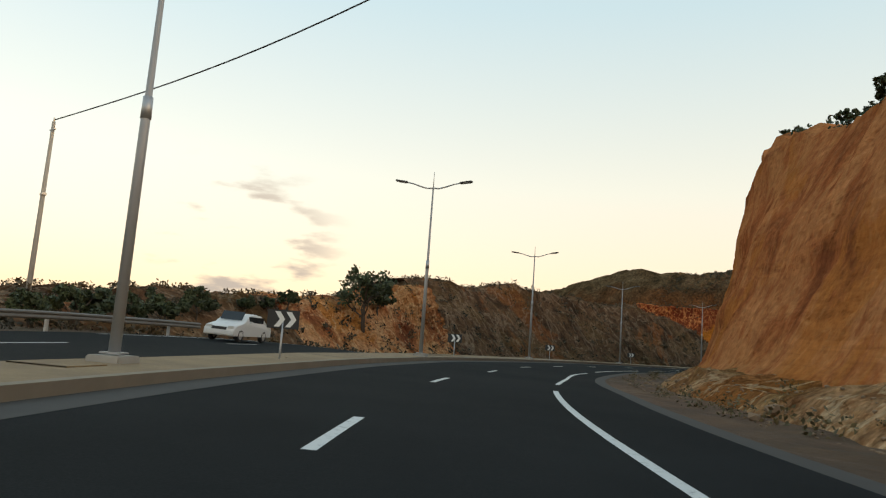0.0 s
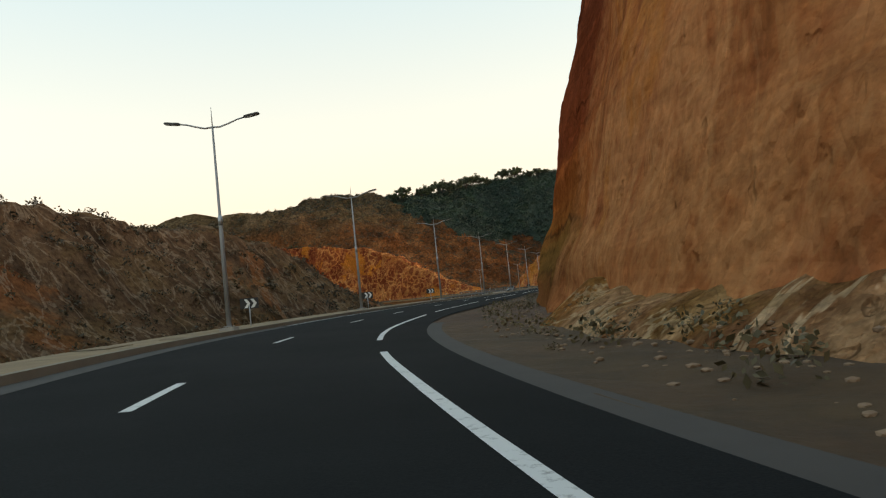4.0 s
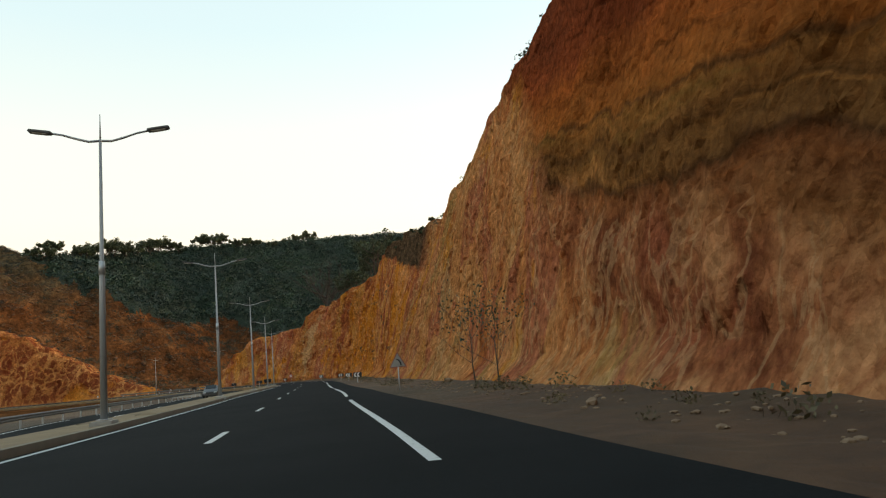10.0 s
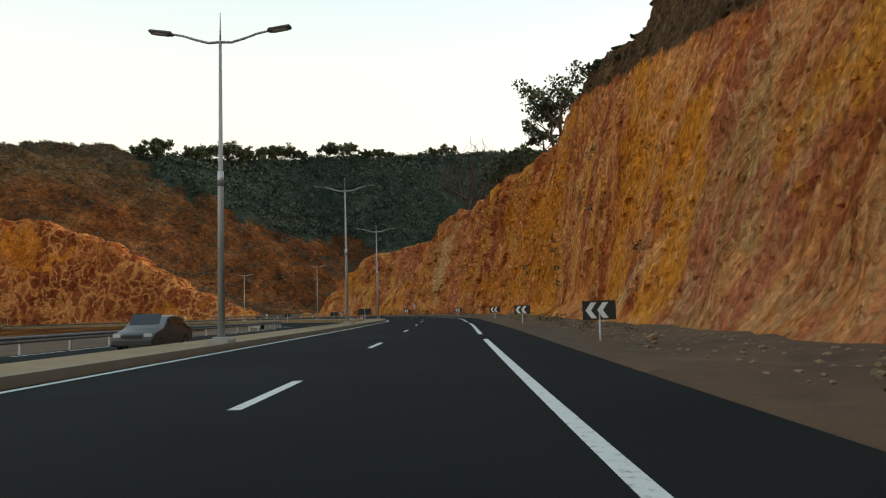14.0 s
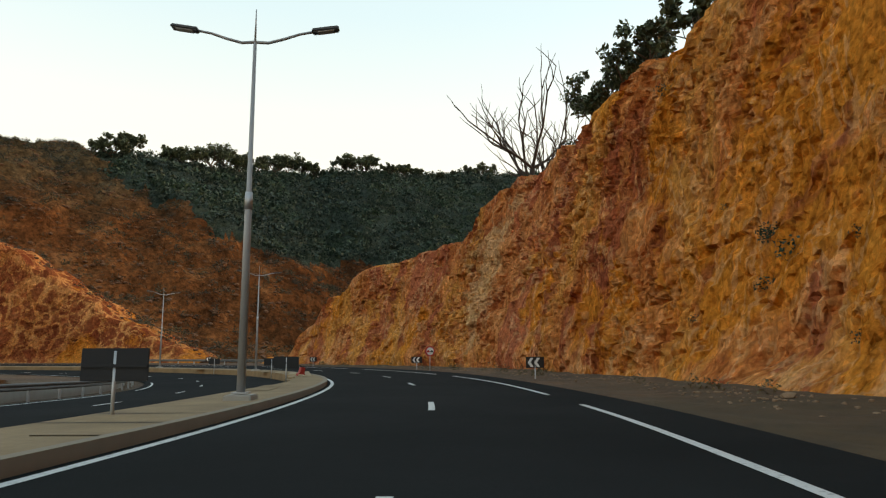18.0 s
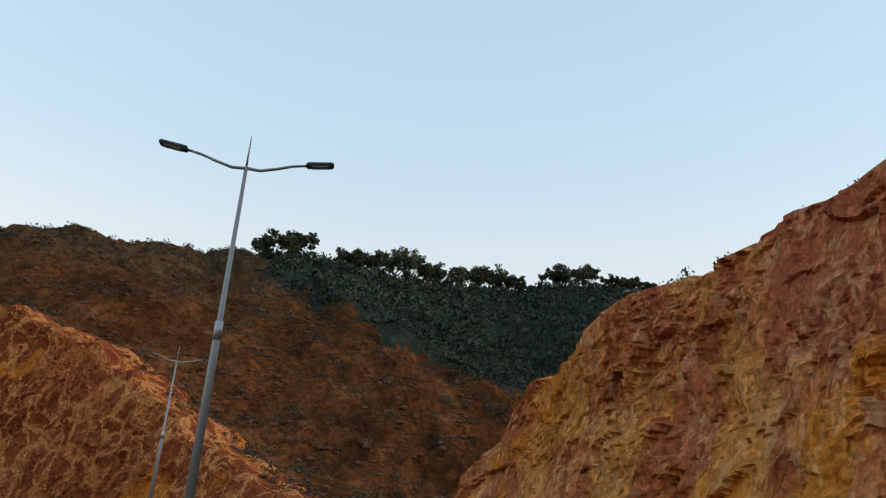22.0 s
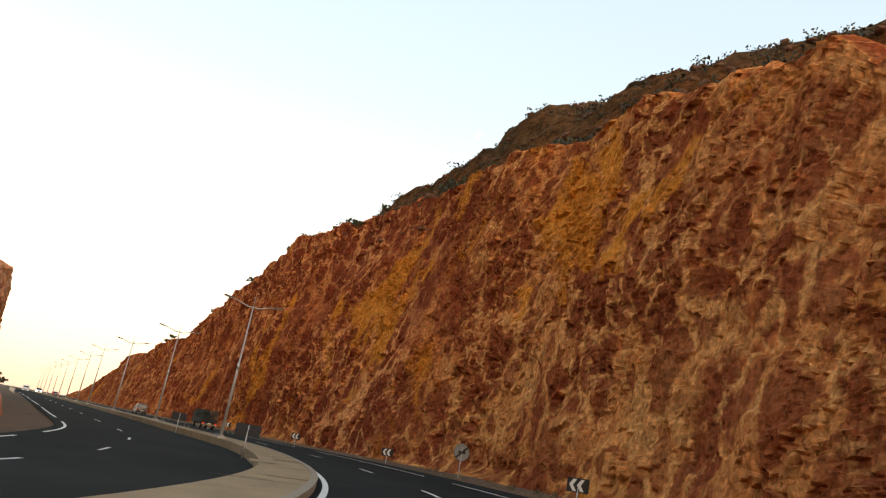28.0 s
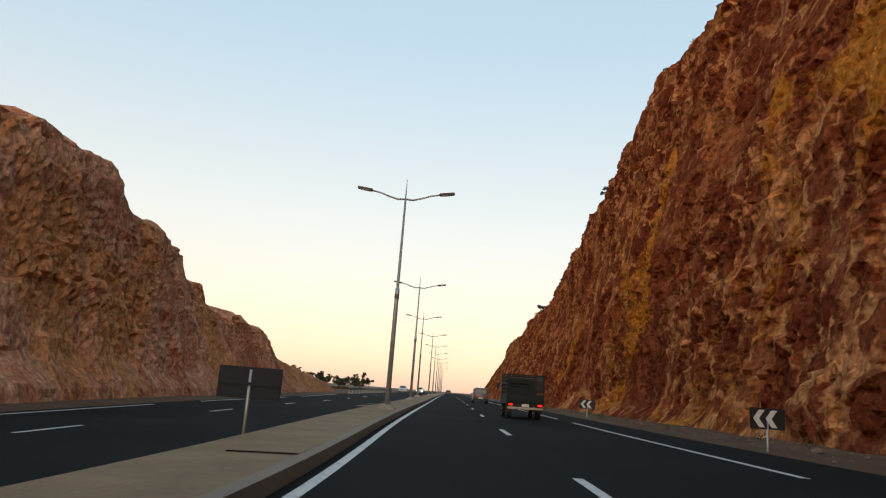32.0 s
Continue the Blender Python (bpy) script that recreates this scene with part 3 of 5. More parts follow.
def mesh_object(name, verts, faces, mat, parent=None, smooth=False):
    me = bpy.data.meshes.new(name)
    me.from_pydata([tuple(v) for v in np.asarray(verts).tolist()], [], [tuple(f) for f in faces])
    if smooth:
        me.polygons.foreach_set("use_smooth", [True] * len(me.polygons))
    me.materials.append(mat)
    me.update()
    ob = new(name, me)
    if parent:
        ob.parent = parent
    return ob


def grid_object(name, P, mat, smooth=True, parent=None, closed=False):
    """P: array (rows, columns, 3) of points, joined into a sheet."""
    n, m = P.shape[:2]
    i = np.arange(n * m).reshape(n, m)
    if closed:
        i = np.concatenate([i, i[:, :1]], axis=1)
    q = np.stack([i[:-1, :-1], i[:-1, 1:], i[1:, 1:], i[1:, :-1]], axis=-1).reshape(-1, 4)
    return mesh_object(name, P.reshape(-1, 3), q.tolist(), mat, parent, smooth)


def part(name, bm, mat, parent, label=""):
    me = bpy.data.meshes.new(name)
    bm.to_mesh(me)
    bm.free()
    me.materials.append(mat)
    ob = new(name, me)
    ob.parent = parent
    return tagged(ob, label)


def box(x0, x1, y0, y1, z0, z1, bevel=0.0, bm=None):
    made = bm or bmesh.new()
    vs = bmesh.ops.create_cube(made, size=1)["verts"]
    for v in vs:
        v.co = Vector(((x0 + x1) / 2 + v.co.x * (x1 - x0), (y0 + y1) / 2 + v.co.y * (y1 - y0), (z0 + z1) / 2 + v.co.z * (z1 - z0)))
    if bevel:
        bmesh.ops.bevel(made, geom=list({e for v in vs for e in v.link_edges}), offset=bevel, segments=2, affect='EDGES')
    return made


def tube(points, radii, sides=8, bm=None, cap=True):
    """A round bar along points, with a radius at each."""
    made = bm or bmesh.new()
    pts = [Vector(p) for p in points]
    rings = []
    for k, p in enumerate(pts):
        d = (pts[min(k + 1, len(pts) - 1)] - pts[max(k - 1, 0)]).normalized()
        a = d.orthogonal().normalized() if abs(d.z) < 0.99 else Vector((1, 0, 0))
        if abs(d.z) < 0.99:
            a = Vector((0, 0, 1)).cross(d).normalized()
        b = d.cross(a)
        rings.append([made.verts.new(p + (a * math.cos(2 * math.pi * j / sides) + b * math.sin(2 * math.pi * j / sides)) * radii[k]) for j in range(sides)])
    for r0, r1 in zip(rings, rings[1:]):
        for j in range(sides):
            made.faces.new((r0[j], r0[(j + 1) % sides], r1[(j + 1) % sides], r1[j])).smooth = True
    if cap:
        made.faces.new(rings[0][::-1])
        made.faces.new(rings[-1])
    return made


def empty(name, m):
    ob = new(name)
    ob.matrix_basis = m
    return ob


# ---- the road's line: the way of the car, drawn on behind and ahead ----


def line_of_road():
    pts = list(np.array(ROAD_LINE))
    d0 = (pts[1] - pts[0]) / np.linalg.norm(pts[1] - pts[0])
    first = [pts[0] - d0 * k for k in (90, 60, 30)]
    d1 = math.radians(END_TURN)
    d1 = np.array([-math.sin(d1), math.cos(d1)])
    last = [pts[-1] + d1 * k for k in (25, 60, 110, 180, 300, 500)]
    p = np.array(first + pts + last)
    out = []
    for i in range(len(p) - 1):
        a, b, c, d = p[max(i - 1, 0)], p[i], p[i + 1], p[min(i + 2, len(p) - 1)]
        for f in np.linspace(0, 1, 24, endpoint=False):
            n = np.linalg.norm(c - b)
            m0 = (c - a) / max(np.linalg.norm(c - a), 1e-6) * n
            m1 = (d - b) / max(np.linalg.norm(d - b), 1e-6) * n
            out.append((2 * f**3 - 3 * f * f + 1) * b + (f**3 - 2 * f * f + f) * m0 + (-2 * f**3 + 3 * f * f) * c + (f**3 - f * f) * m1)
    out = np.array(out)
    s = np.concatenate([[0], np.cumsum(np.linalg.norm(np.diff(out, axis=0), axis=1))])
    g = np.arange(0, s[-1], 1.0)
    xy = np.stack([np.interp(g, s, out[:, k]) for k in (0, 1)], axis=1)
    for _ in range(30):
        xy[1:-1] = (xy[:-2] + 2 * xy[1:-1] + xy[2:]) / 4
    g = np.concatenate([[0], np.cumsum(np.linalg.norm(np.diff(xy, axis=0), axis=1))])
    return g - 90.0, xy


LINE_S, LINE = line_of_road()
TAN = np.gradient(LINE, axis=0)
TAN /= np.linalg.norm(TAN, axis=1, keepdims=True)
NOR = np.stack([TAN[:, 1], -TAN[:, 0]], axis=1)     # to the right


def at(s, d):
    """Plan place d metres right of the line at s metres along it."""
    s = np.asarray(s, float)
    p = np.stack([np.interp(s, LINE_S, LINE[:, k]) for k in (0, 1)], axis=-1)
    n = np.stack([np.interp(s, LINE_S, NOR[:, k]) for k in (0, 1)], axis=-1)
    return p + n * np.asarray(d, float)[..., None]


def heading(s):
    return math.atan2(-np.interp(s, LINE_S, TAN[:, 0]), np.interp(s, LINE_S, TAN[:, 1]))


def station(x, y):
    """Nearest s and signed offset of plan points."""
    q = np.stack([np.ravel(x), np.ravel(y)], axis=1)
    best = np.full(len(q), 1e9)
    bs, bd = np.zeros(len(q)), np.zeros(len(q))
    for k in range(0, len(LINE), 3):
        v = q - LINE[k]
        dist = np.hypot(v[:, 0], v[:, 1])
        hit = dist < best
        best[hit], bs[hit], bd[hit] = dist[hit], (LINE_S[k] + v @ TAN[k])[hit], (v @ NOR[k])[hit]
    return bs.reshape(np.shape(x)), bd.reshape(np.shape(x))


def ribbon(name, s0, s1, d0, d1, z, mat, step=2.0, across=2, kind="structure", label="", category="", thick=0.0, parent=None):
    """A flat band along the road; d0, d1 and z may be functions of s."""
    s = np.arange(s0, s1 + step * 0.5, step) if s1 - s0 > step else np.array([s0, s1])

    def val(v):
        return v(s) if callable(v) else np.full(len(s), float(v))
    a, b, zz = val(d0), val(d1), val(z)
    rows = []
    for k in range(across):
        f = k / (across - 1)
        xy = at(s, a + (b - a) * f)
        rows.append(np.concatenate([xy, (zz + lay(s, a + (b - a) * f))[:, None]], axis=1))
    if thick:
        rows = [np.concatenate([rows[0][:, :2], rows[0][:, 2:] - thick], axis=1)] + rows + [np.concatenate([rows[-1][:, :2], rows[-1][:, 2:] - thick], axis=1)]
    P = np.stack(rows, axis=1)
    ob = grid_object(name, P[:, ::-1], mat, smooth=False, parent=parent)
    if label or category:
        tagged(ob, label, category, kind=kind)
    return ob


END = float(LINE_S[-1]) - 5
# cross slope along the line
BANK_S = [(0, 0.012), (14, 0.018), (28, 0.030), (43, 0.036), (118, 0.036), (132, 0.030), (154, 0.012), (176, 0.0), (249, 0.0), (278, -0.006), (321, -0.030), (350, -0.036), (427, -0.036), (455, -0.030), (505, -0.012), (555, 0.0)]


def lay(s, d):
    """Height of the banked road surface."""
    return -interp(s, *BANK_S) * np.clip(d, -19, 6)

# ---- land ----


def ridge_height(x, y, pts, slope):
    """Height of a long hill whose crest runs through (x, y, z) points."""
    best = np.full(np.shape(x), -1e9)
    for (x0, y0, z0), (x1, y1, z1) in zip(pts, pts[1:]):
        dx, dy = x1 - x0, y1 - y0
        f = np.clip(((x - x0) * dx + (y - y0) * dy) / (dx * dx + dy * dy), 0, 1)
        r = np.hypot(x - x0 - f * dx, y - y0 - f * dy)
        best = np.maximum(best, z0 + f * (z1 - z0) - slope * (np.hypot(r, 10) - 10))
    return best


FAR_RIDGE = [(-420, 420, 34), (-257, 383, 50), (-192, 351, 57.5), (-168, 346, 57), (-135, 342, 55), (-122, 341, 52.8), (-111, 342, 52.4), (-100.7, 344, 50.8), (-94.6, 348, 52.8), (-87, 353, 52.8), (-82.8, 362, 53.4), (-80.2, 376, 57),
             (-78, 387, 62.2), (-66, 378, 58.4), (-55, 386, 59.4), (-47.3, 414, 64.6), (-41, 425, 65.6), (-31, 439.5, 68.4), (-17, 451, 71.3), (-1, 452.6, 71.9), (15, 461, 74.2), (45, 480, 80.5), (120, 500, 85), (350, 450, 85)]
BACK_RIDGE = [(-460, 480, 50), (-301, 478, 57), (-241, 474, 60.7), (-163, 468.6, 72)]
HIGH_RIDGE = [(-300, 440, 51), (-255, 430, 55), (-205, 412, 56), (-172, 408, 59), (-145, 410, 65), (-120, 402, 68.5), (-100, 398, 67.2), (-82, 396, 65.2), (-70, 396, 62)]


def land(x, y):
    z = ridge_height(x, y, FAR_RIDGE, 0.88)
    z = np.maximum(z, ridge_height(x, y, BACK_RIDGE, 0.5))
    z = np.maximum(z, ridge_height(x, y, HIGH_RIDGE, 0.88))
    z = z + fbm(x / 60, y / 60, 0, 4, 0.5, 5) * 1.6 + fbm(x / 9, y / 9, 0, 3, 0.6, 9) * 1.2
    # rocky steps that follow the contours
    z = z + 1.5 * shards(x / 6.0 + 0.6 * vnoise(x / 5, y / 5, 0, 15), z / 3.2 + 0.15 * x / 3.2, 51) + 0.9 * shards(x / 2.4 + 0.4 * vnoise(x / 2, y / 2, 0, 16), z / 1.5 + 0.3 * x / 2.4, 52)
    return z


def cliff_top(s):
    """Right-hand cut: height and how far its face leans back."""
    return interp(s, *CUT_H), interp(s, *CUT_B)


def right_toe(s):
    return interp(s, *CUT_TOE)


def on_green(x, y, s, d, r=None):
    """Where dark scrub covers the hill."""
    edge = interp(x, (-110, 520), (-90, 450), (-70, 388), (-64, 369), (-52, 361.5), (-40, 359), (-28, 358.5), (-20, 366), (-11, 378), (-3, 389), (6, 396), (20, 390), (40, 300), (60, 250), (140, 240))
    edge = edge + vnoise(x / 14, y / 14, 0, 77) * 5 + vnoise(x / 3.5, y / 3.5, 0, 78) * 3
    return (y > edge) & (d > 14) & ~((s < 366) & (d < 24)) & (s > 150)


def build_land():
    # finer where the slope faces the road
    xs = np.concatenate([np.arange(-460, -150, 6.0), np.arange(-150, 45, 1.1), np.arange(45, 440, 6.0)])
    ys = np.concatenate([np.arange(-170, 292, 6.0), np.arange(292, 470, 1.1), np.arange(470, 640, 6.0)])
    X, Y = np.meshgrid(xs, ys, indexing="ij")
    s, d = station(X, Y)
    z = land(X, Y)
    low = -1.2
    H, B = cliff_top(s)
    toe = right_toe(s)
    # right of the road: start from the cut's top edge
    edge = toe + B + interp(s, (-90, 4), (428, 4), (440, 1.5), (520, 1.5), (540, 4), (END, 4))
    reach = interp(s, (-90, 45), (385, 45), (400, 15), (428, 15), (440, 8), (520, 8), (545, 24), (END, 24))
    f = np.clip((d - edge) / reach, 0, 1) ** 1.2
    right = (H - 0.6) * (1 - f) + np.maximum(z, H * 0.8) * f
    behind = (s < S_VALLEY) & (d > 0)
    rise = interp(s, (-90, 0.1), (200, 0.1), (220, 0.32), (285, 0.32), (305, 0.1), (END, 0.1))
    right = np.where(behind, np.minimum(right, H - 0.6 + rise * np.maximum(d - edge, 0)), right)
    right = np.where(d < edge, low, right)
    # left of the road
    LH = interp(s, *LEFT_H)
    ledge = 30.0
    g = np.clip((-d - ledge) / 25, 0, 1)
    left = (np.maximum(LH - 0.6, low)) * (1 - g) + np.maximum(z, low) * g
    left = np.where(-d < ledge, low, left)
    z = np.where(d > 0, right, left)
    z = np.where(s > 640, np.minimum(z, low + 0.03 * np.abs(d)), z)
    z = np.where(s < -60, np.minimum(z, low + 0.2 * np.maximum(np.abs(d) - 30, 0)), z)
    P = np.stack([X, Y, z], axis=-1)
    ob = grid_object("hillside", P, HILL)
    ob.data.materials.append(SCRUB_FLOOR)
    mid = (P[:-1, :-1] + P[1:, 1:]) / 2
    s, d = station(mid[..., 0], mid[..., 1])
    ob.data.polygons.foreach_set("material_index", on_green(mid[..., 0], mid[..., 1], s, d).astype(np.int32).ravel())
    tagged(ob, "brown scrub-covered hillside rising behind the road", "hillside", kind="structure")


def shards(u, v, seed):
    """Broken flakes: every cell is a flat plate with its own height and tilt."""
    iu, iv = np.floor(u).astype(np.int64), np.floor(v).astype(np.int64)

    def h(a, c, k):
        n = (a * 374761393 + c * 668265263 + (seed * 7 + k) * 974634433) & 0xFFFFFFFF
        n = ((n ^ (n >> 13)) * 1103515245) & 0xFFFFFFFF
        n = ((n ^ (n >> 16)) * 2246822519) & 0xFFFFFFFF
        return ((n ^ (n >> 15)) & 0xFFFF) / 65535.0
    best = np.full(u.shape, 9.0)
    out = np.zeros(u.shape)
    for a in (-1, 0, 1):
        for c in (-1, 0, 1):
            cu, cv = iu + a + h(iu + a, iv + c, 1), iv + c + h(iu + a, iv + c, 2)
            r = (u - cu) ** 2 + (v - cv) ** 2
            plate = (h(iu + a, iv + c, 3) - 0.5) + (u - cu) * (h(iu + a, iv + c, 4) - 0.5) * 1.3 + (v - cv) * (h(iu + a, iv + c, 5) - 0.75) * 1.3
            out = np.where(r < best, plate, out)
            best = np.minimum(best, r)
    return out


def cut_face(name, s0, s1, toe, height, lean, mat, side=1, step=0.45, rows=70, base_z=-1.6, rough=1.0, top_back=12, label="", ribs=1.0, shard=1.0, beds=0.5, seed=0, smooth=False):
    """A cut rock face along the road, with gullies, ledges and a ragged crest."""
    s = np.arange(s0, s1, step)
    H, B, T = height(s), lean(s), toe(s)
    crest = fbm(s / 6, 0, 0, 4, 0.55, seed + 40) * 0.6 + fbm(s / 25, 0, 0, 2, 0.5, seed + 41) * 0.8
    H = np.maximum(H + crest * np.clip(H / 8, 0, 1), 0.3)
    v = np.linspace(0, 1, rows)
    S2, V = np.meshgrid(s, v, indexing="ij")
    Hh, Bb, Tt = H[:, None], B[:, None], T[:, None]
    z = base_z + (Hh - base_z) * V
    prof = Tt + Bb * (V ** 0.9)
    # talus at the foot
    prof = prof - 0.4 * np.exp(-np.maximum(z, 0) / 0.5) * (0.6 + 0.5 * fbm(S2 / 4, 0, 0, 2, 0.5, seed + 3))
    def along(v):
        return interp(s, *v)[:, None] if isinstance(v, list) else v
    rough, ribs, shard, beds = along(rough), along(ribs), along(shard), along(beds)
    amp = np.clip(Hh / 6, 0.15, 1) * rough
    U = S2 + 0.45 * z
    gul = fbm(U / 6.5 + 0.25 * vnoise(z / 4, 0, 0, seed), z / 30, 0, 3, 0.5, seed + 11)
    wob = 0.5 * vnoise(S2 / 0.9, z / 0.9, 0, seed + 12)
    broken = np.clip(0.7 + 1.1 * fbm(S2 / 5, z / 5, 0, 2, 0.5, seed + 18), 0.15, 1.3)
    block = shards(U / 2.3 + wob, z / 2.9 - 0.2 * S2 / 2.9, seed + 12)
    flake = shards(U / 0.62 + wob, z / 1.1 - 0.15 * S2, seed + 16)
    fine = shards(U / 0.36 + wob, z / 0.6 - 0.2 * S2, seed + 17)
    ledg = vnoise(S2 / 14, (z - 0.2 * np.maximum(S2 - 150, 0)) / 1.7, 0, seed + 13)
    big = fbm(S2 / 18, z / 14, 0, 2, 0.5, seed + 14)
    disp = amp * (0.6 * ribs * np.abs(gul) + shard * (0.45 * block + broken * (0.36 * flake + 0.2 * fine)) + beds * 0.30 * ledg + 0.9 * big)
    fade = np.clip(z / 1.2, 0, 1)
    D = prof + disp * fade
    zz = z + 0.08 * amp * shard * fbm(S2 / 1.4, z / 1.4, 3, 2, 0.5, seed + 15) * np.clip(z, 0, 1)
    xy = at(S2, side * D)
    P = np.concatenate([xy, zz[..., None]], axis=-1)
    back = []
    for k, (o, dz) in enumerate(((0.8, 0.35), (2.5, 0.5), (5.5, 0.3), (top_back, -1.5))):
        o2 = D[:, -1] + o + 0.5 * vnoise(s / 3, k, 0, seed + 20)
        q = at(s, side * o2)
        back.append(np.concatenate([q, (zz[:, -1] + dz + 0.3 * fbm(s / 2.5, k, 0, 3, 0.6, seed + 21))[:, None]], axis=1))
    P = np.concatenate([P, np.stack(back, axis=1)], axis=1)
    if side > 0:
        P = P[:, ::-1]
    ob = grid_object(name, P, mat, smooth=False)
    return tagged(ob, label, "cliff", kind="structure")


S_VALLEY = 366.0
CUT_TOE = [(-90, 8.15), (0, 8.15), (60, 6.1), (90, 7.4), (170, 7.45), (200, 6.8), (300, 7.55), (340, 8.0), (366, 7.8), (392, 8.6), (410, 7.15), (END, 7.15)]
CUT_H = [(-90, 4), (0, 9), (20, 11.3), (35, 13.9), (55, 17.7), (90, 24.5), (140, 25), (155, 26.4), (173, 22.2), (187, 19.2), (200, 18.5), (212, 17.6), (228, 17.1), (240, 19.2),
         (256, 21.7), (270, 22.7), (278, 22.9), (281, 22.7), (285, 20), (293, 20.8), (305, 19.1), (320, 17.5), (328, 17.5), (338, 13.4), (346, 12.3), (353, 11.5), (360, 8.9), (364, 5.3), (368, 0.6),
         (391, 0.6), (396, 3), (405, 7.3), (417, 13.6), (421, 16.8), (427, 20.6), (433, 23.6), (442, 27.1), (456, 29.4), (470, 30.6), (480, 31.2), (505, 32.2), (520, 32.8), (535, 29.8), (551, 28.4), (575, 24.4),
         (600, 19.4), (690, 17), (770, 7.5), (850, 3), (END, 1)]
CUT_B = [(-90, 4), (0, 5), (35, 7.6), (65, 6.1), (100, 6.9), (180, 5.8), (220, 7.6), (300, 6.1), (328, 6.1), (348, 5.5), (357, 4.5), (366, 3.1), (395, 4), (430, 4.7), (455, 5.5), (480, 8.0), (520, 7.2), (END, 7.0)]
LEFT_H = [(-90, 0.3), (18, 0.3), (31, 1.6), (38, 2.4), (44, 3.0), (56, 3.5), (65, 4.4), (75, 7.1), (86, 9.0), (100, 9.7), (135, 10), (150, 8.5), (165, 3.5), (178, 0.3), (430, 0.3), (440, 6.7), (452, 7.9), (462, 9.2), (476, 9.9), (487, 12.1),
          (493, 12.3), (502, 9.9), (512, 8.0), (515, 6.0), (529, 5.6), (537, 3.1), (548, 1.8), (562, 1.0), (END, 0.3)]


def right_height(s):
    return interp(s, *CUT_H)


def right_lean(s):
    return interp(s, *CUT_B)


def left_height(s):
    return interp(s, *LEFT_H)


build_land()
ROUGH = [(-90, 0.75), (160, 0.75), (190, 0.75), (280, 0.8), (300, 1.0), (END, 1.0)]
RIBS = [(-90, 0.5), (160, 0.5), (190, 1.1), (END, 1.1)]
SHARD = [(-90, 0.16), (120, 0.2), (140, 0.36), (175, 0.38), (230, 0.42), (285, 0.75), (300, 1.3), (END, 1.3)]
BEDS = [(-90, 1.3), (160, 1.2), (185, 0.3), (280, 0.3), (300, 0.5), (END, 0.5)]
cut_face("cliff_first_cut", -40, 178.001, right_toe, right_height, right_lean, ROCK_A, rough=ROUGH, ribs=RIBS, shard=SHARD, beds=BEDS, step=0.25, rows=125, seed=1,
         label="tall red-brown earth cliff cut steeply beside the road")
cut_face("cliff_second_cut", 177.75, 374, right_toe, right_height, right_lean, ROCK_A, rough=ROUGH, ribs=RIBS, shard=SHARD, beds=BEDS, seed=1, step=0.21, rows=125,
         label="orange rock cut leaning back from the roadside")
cut_face("cliff_third_cut", 390, 640, right_toe, right_height, right_lean, ROCK_C, seed=7, step=0.25, rows=150, shard=0.9,
         label="veined red and ochre rock cut round the bend")
cut_face("cliff_far_cut", 639.5, 860, right_toe, right_height, right_lean, ROCK_C, seed=7, step=1.5, rows=24,
         label="distant end of the red rock cut beside the road")
cut_face("cliff_inner_cut", 432, 566, lambda s: 20.9 + 0 * s, left_height, lambda s: interp(s, (430, 3.6), (500, 3.7), (566, 2.0)), ROCK_E, side=-1, seed=17, step=0.3, rows=56, shard=0.6,
         label="pale red rock cut across the opposite carriageway")
cut_face("bank_scrub", 16, 51.001, lambda s: 19.6 + 0 * s, left_height, lambda s: 6 + 0 * s, ROCK_F, side=-1, seed=23, step=0.5, rows=26, rough=0.7, shard=0.25, beds=0.9,
         label="low scrub-covered earth bank beyond the opposite carriageway")
cut_face("bank_red_mound", 50.5, 78, lambda s: 19.6 + 0 * s, left_height, lambda s: 6 + 0 * s, ROCK_D, side=-1, seed=23, step=0.3, rows=40, rough=0.9,
         label="eroded tan and red earth mound beyond the opposite carriageway")
cut_face("bank_dry_grass", 77.5, 182, lambda s: 19.6 + 0 * s, left_height, lambda s: 9 + 0 * s, ROCK_F, side=-1, seed=29, step=0.4, rows=40, rough=0.7, shard=0.25, beds=1.0,
         label="dark brown scrubby bank with pale eroded scarps")
cut_face("rubble_ledge", -12, 80, lambda s: 6.0 + 0 * s, lambda s: interp(s, (-12, 0.9), (8, 0.75), (22, 0.42), (40, 0.36), (60, 0.3), (80, 0.05)), lambda s: 0.7 + 0 * s, ROCK_G, seed=31, step=0.25, rows=14,
         base_z=-0.3, rough=2.2, top_back=3.2, label="low broken ledge of pale rubble at the foot of the earth cliff")
# ---- ground and road ----
g = 4500
mesh_object("ground", [(-g, -g, -1.6), (g, -g, -1.6), (g, g, -1.6), (-g, g, -1.6)], [(0, 1, 2, 3)], PLAIN_EARTH)
tagged(bpy.data.objects["ground"], "dry brown open land reaching the horizon", "ground", kind="structure")


def opp_z(s):
    return interp(s, (-90, 0), (30, 0), (75, -1.2), (150, -1.2), (200, -0.35), (END, -0.1))


ROAD0, ROAD1 = -85, END
ribbon("verge_left", ROAD0, ROAD1, -40, -17.5, lambda s: opp_z(s) - 0.08, DIRT, label="dirt verge beyond the opposite carriageway", category="verge", across=6)


def median_line(s):
    """The white line along the kerb of the median."""
    return interp(s, (-90, -6.3), (0, -5.95), (60, -5.8), (115, -5.65), (134, -5.9), (194, -6.65), (220, -6.5), (268, -6.3), (300, -6.1), (END, -6.0))


def nudge(s):
    """How far the median lies nearer the lanes than its usual place."""
    return median_line(s) + 6.66


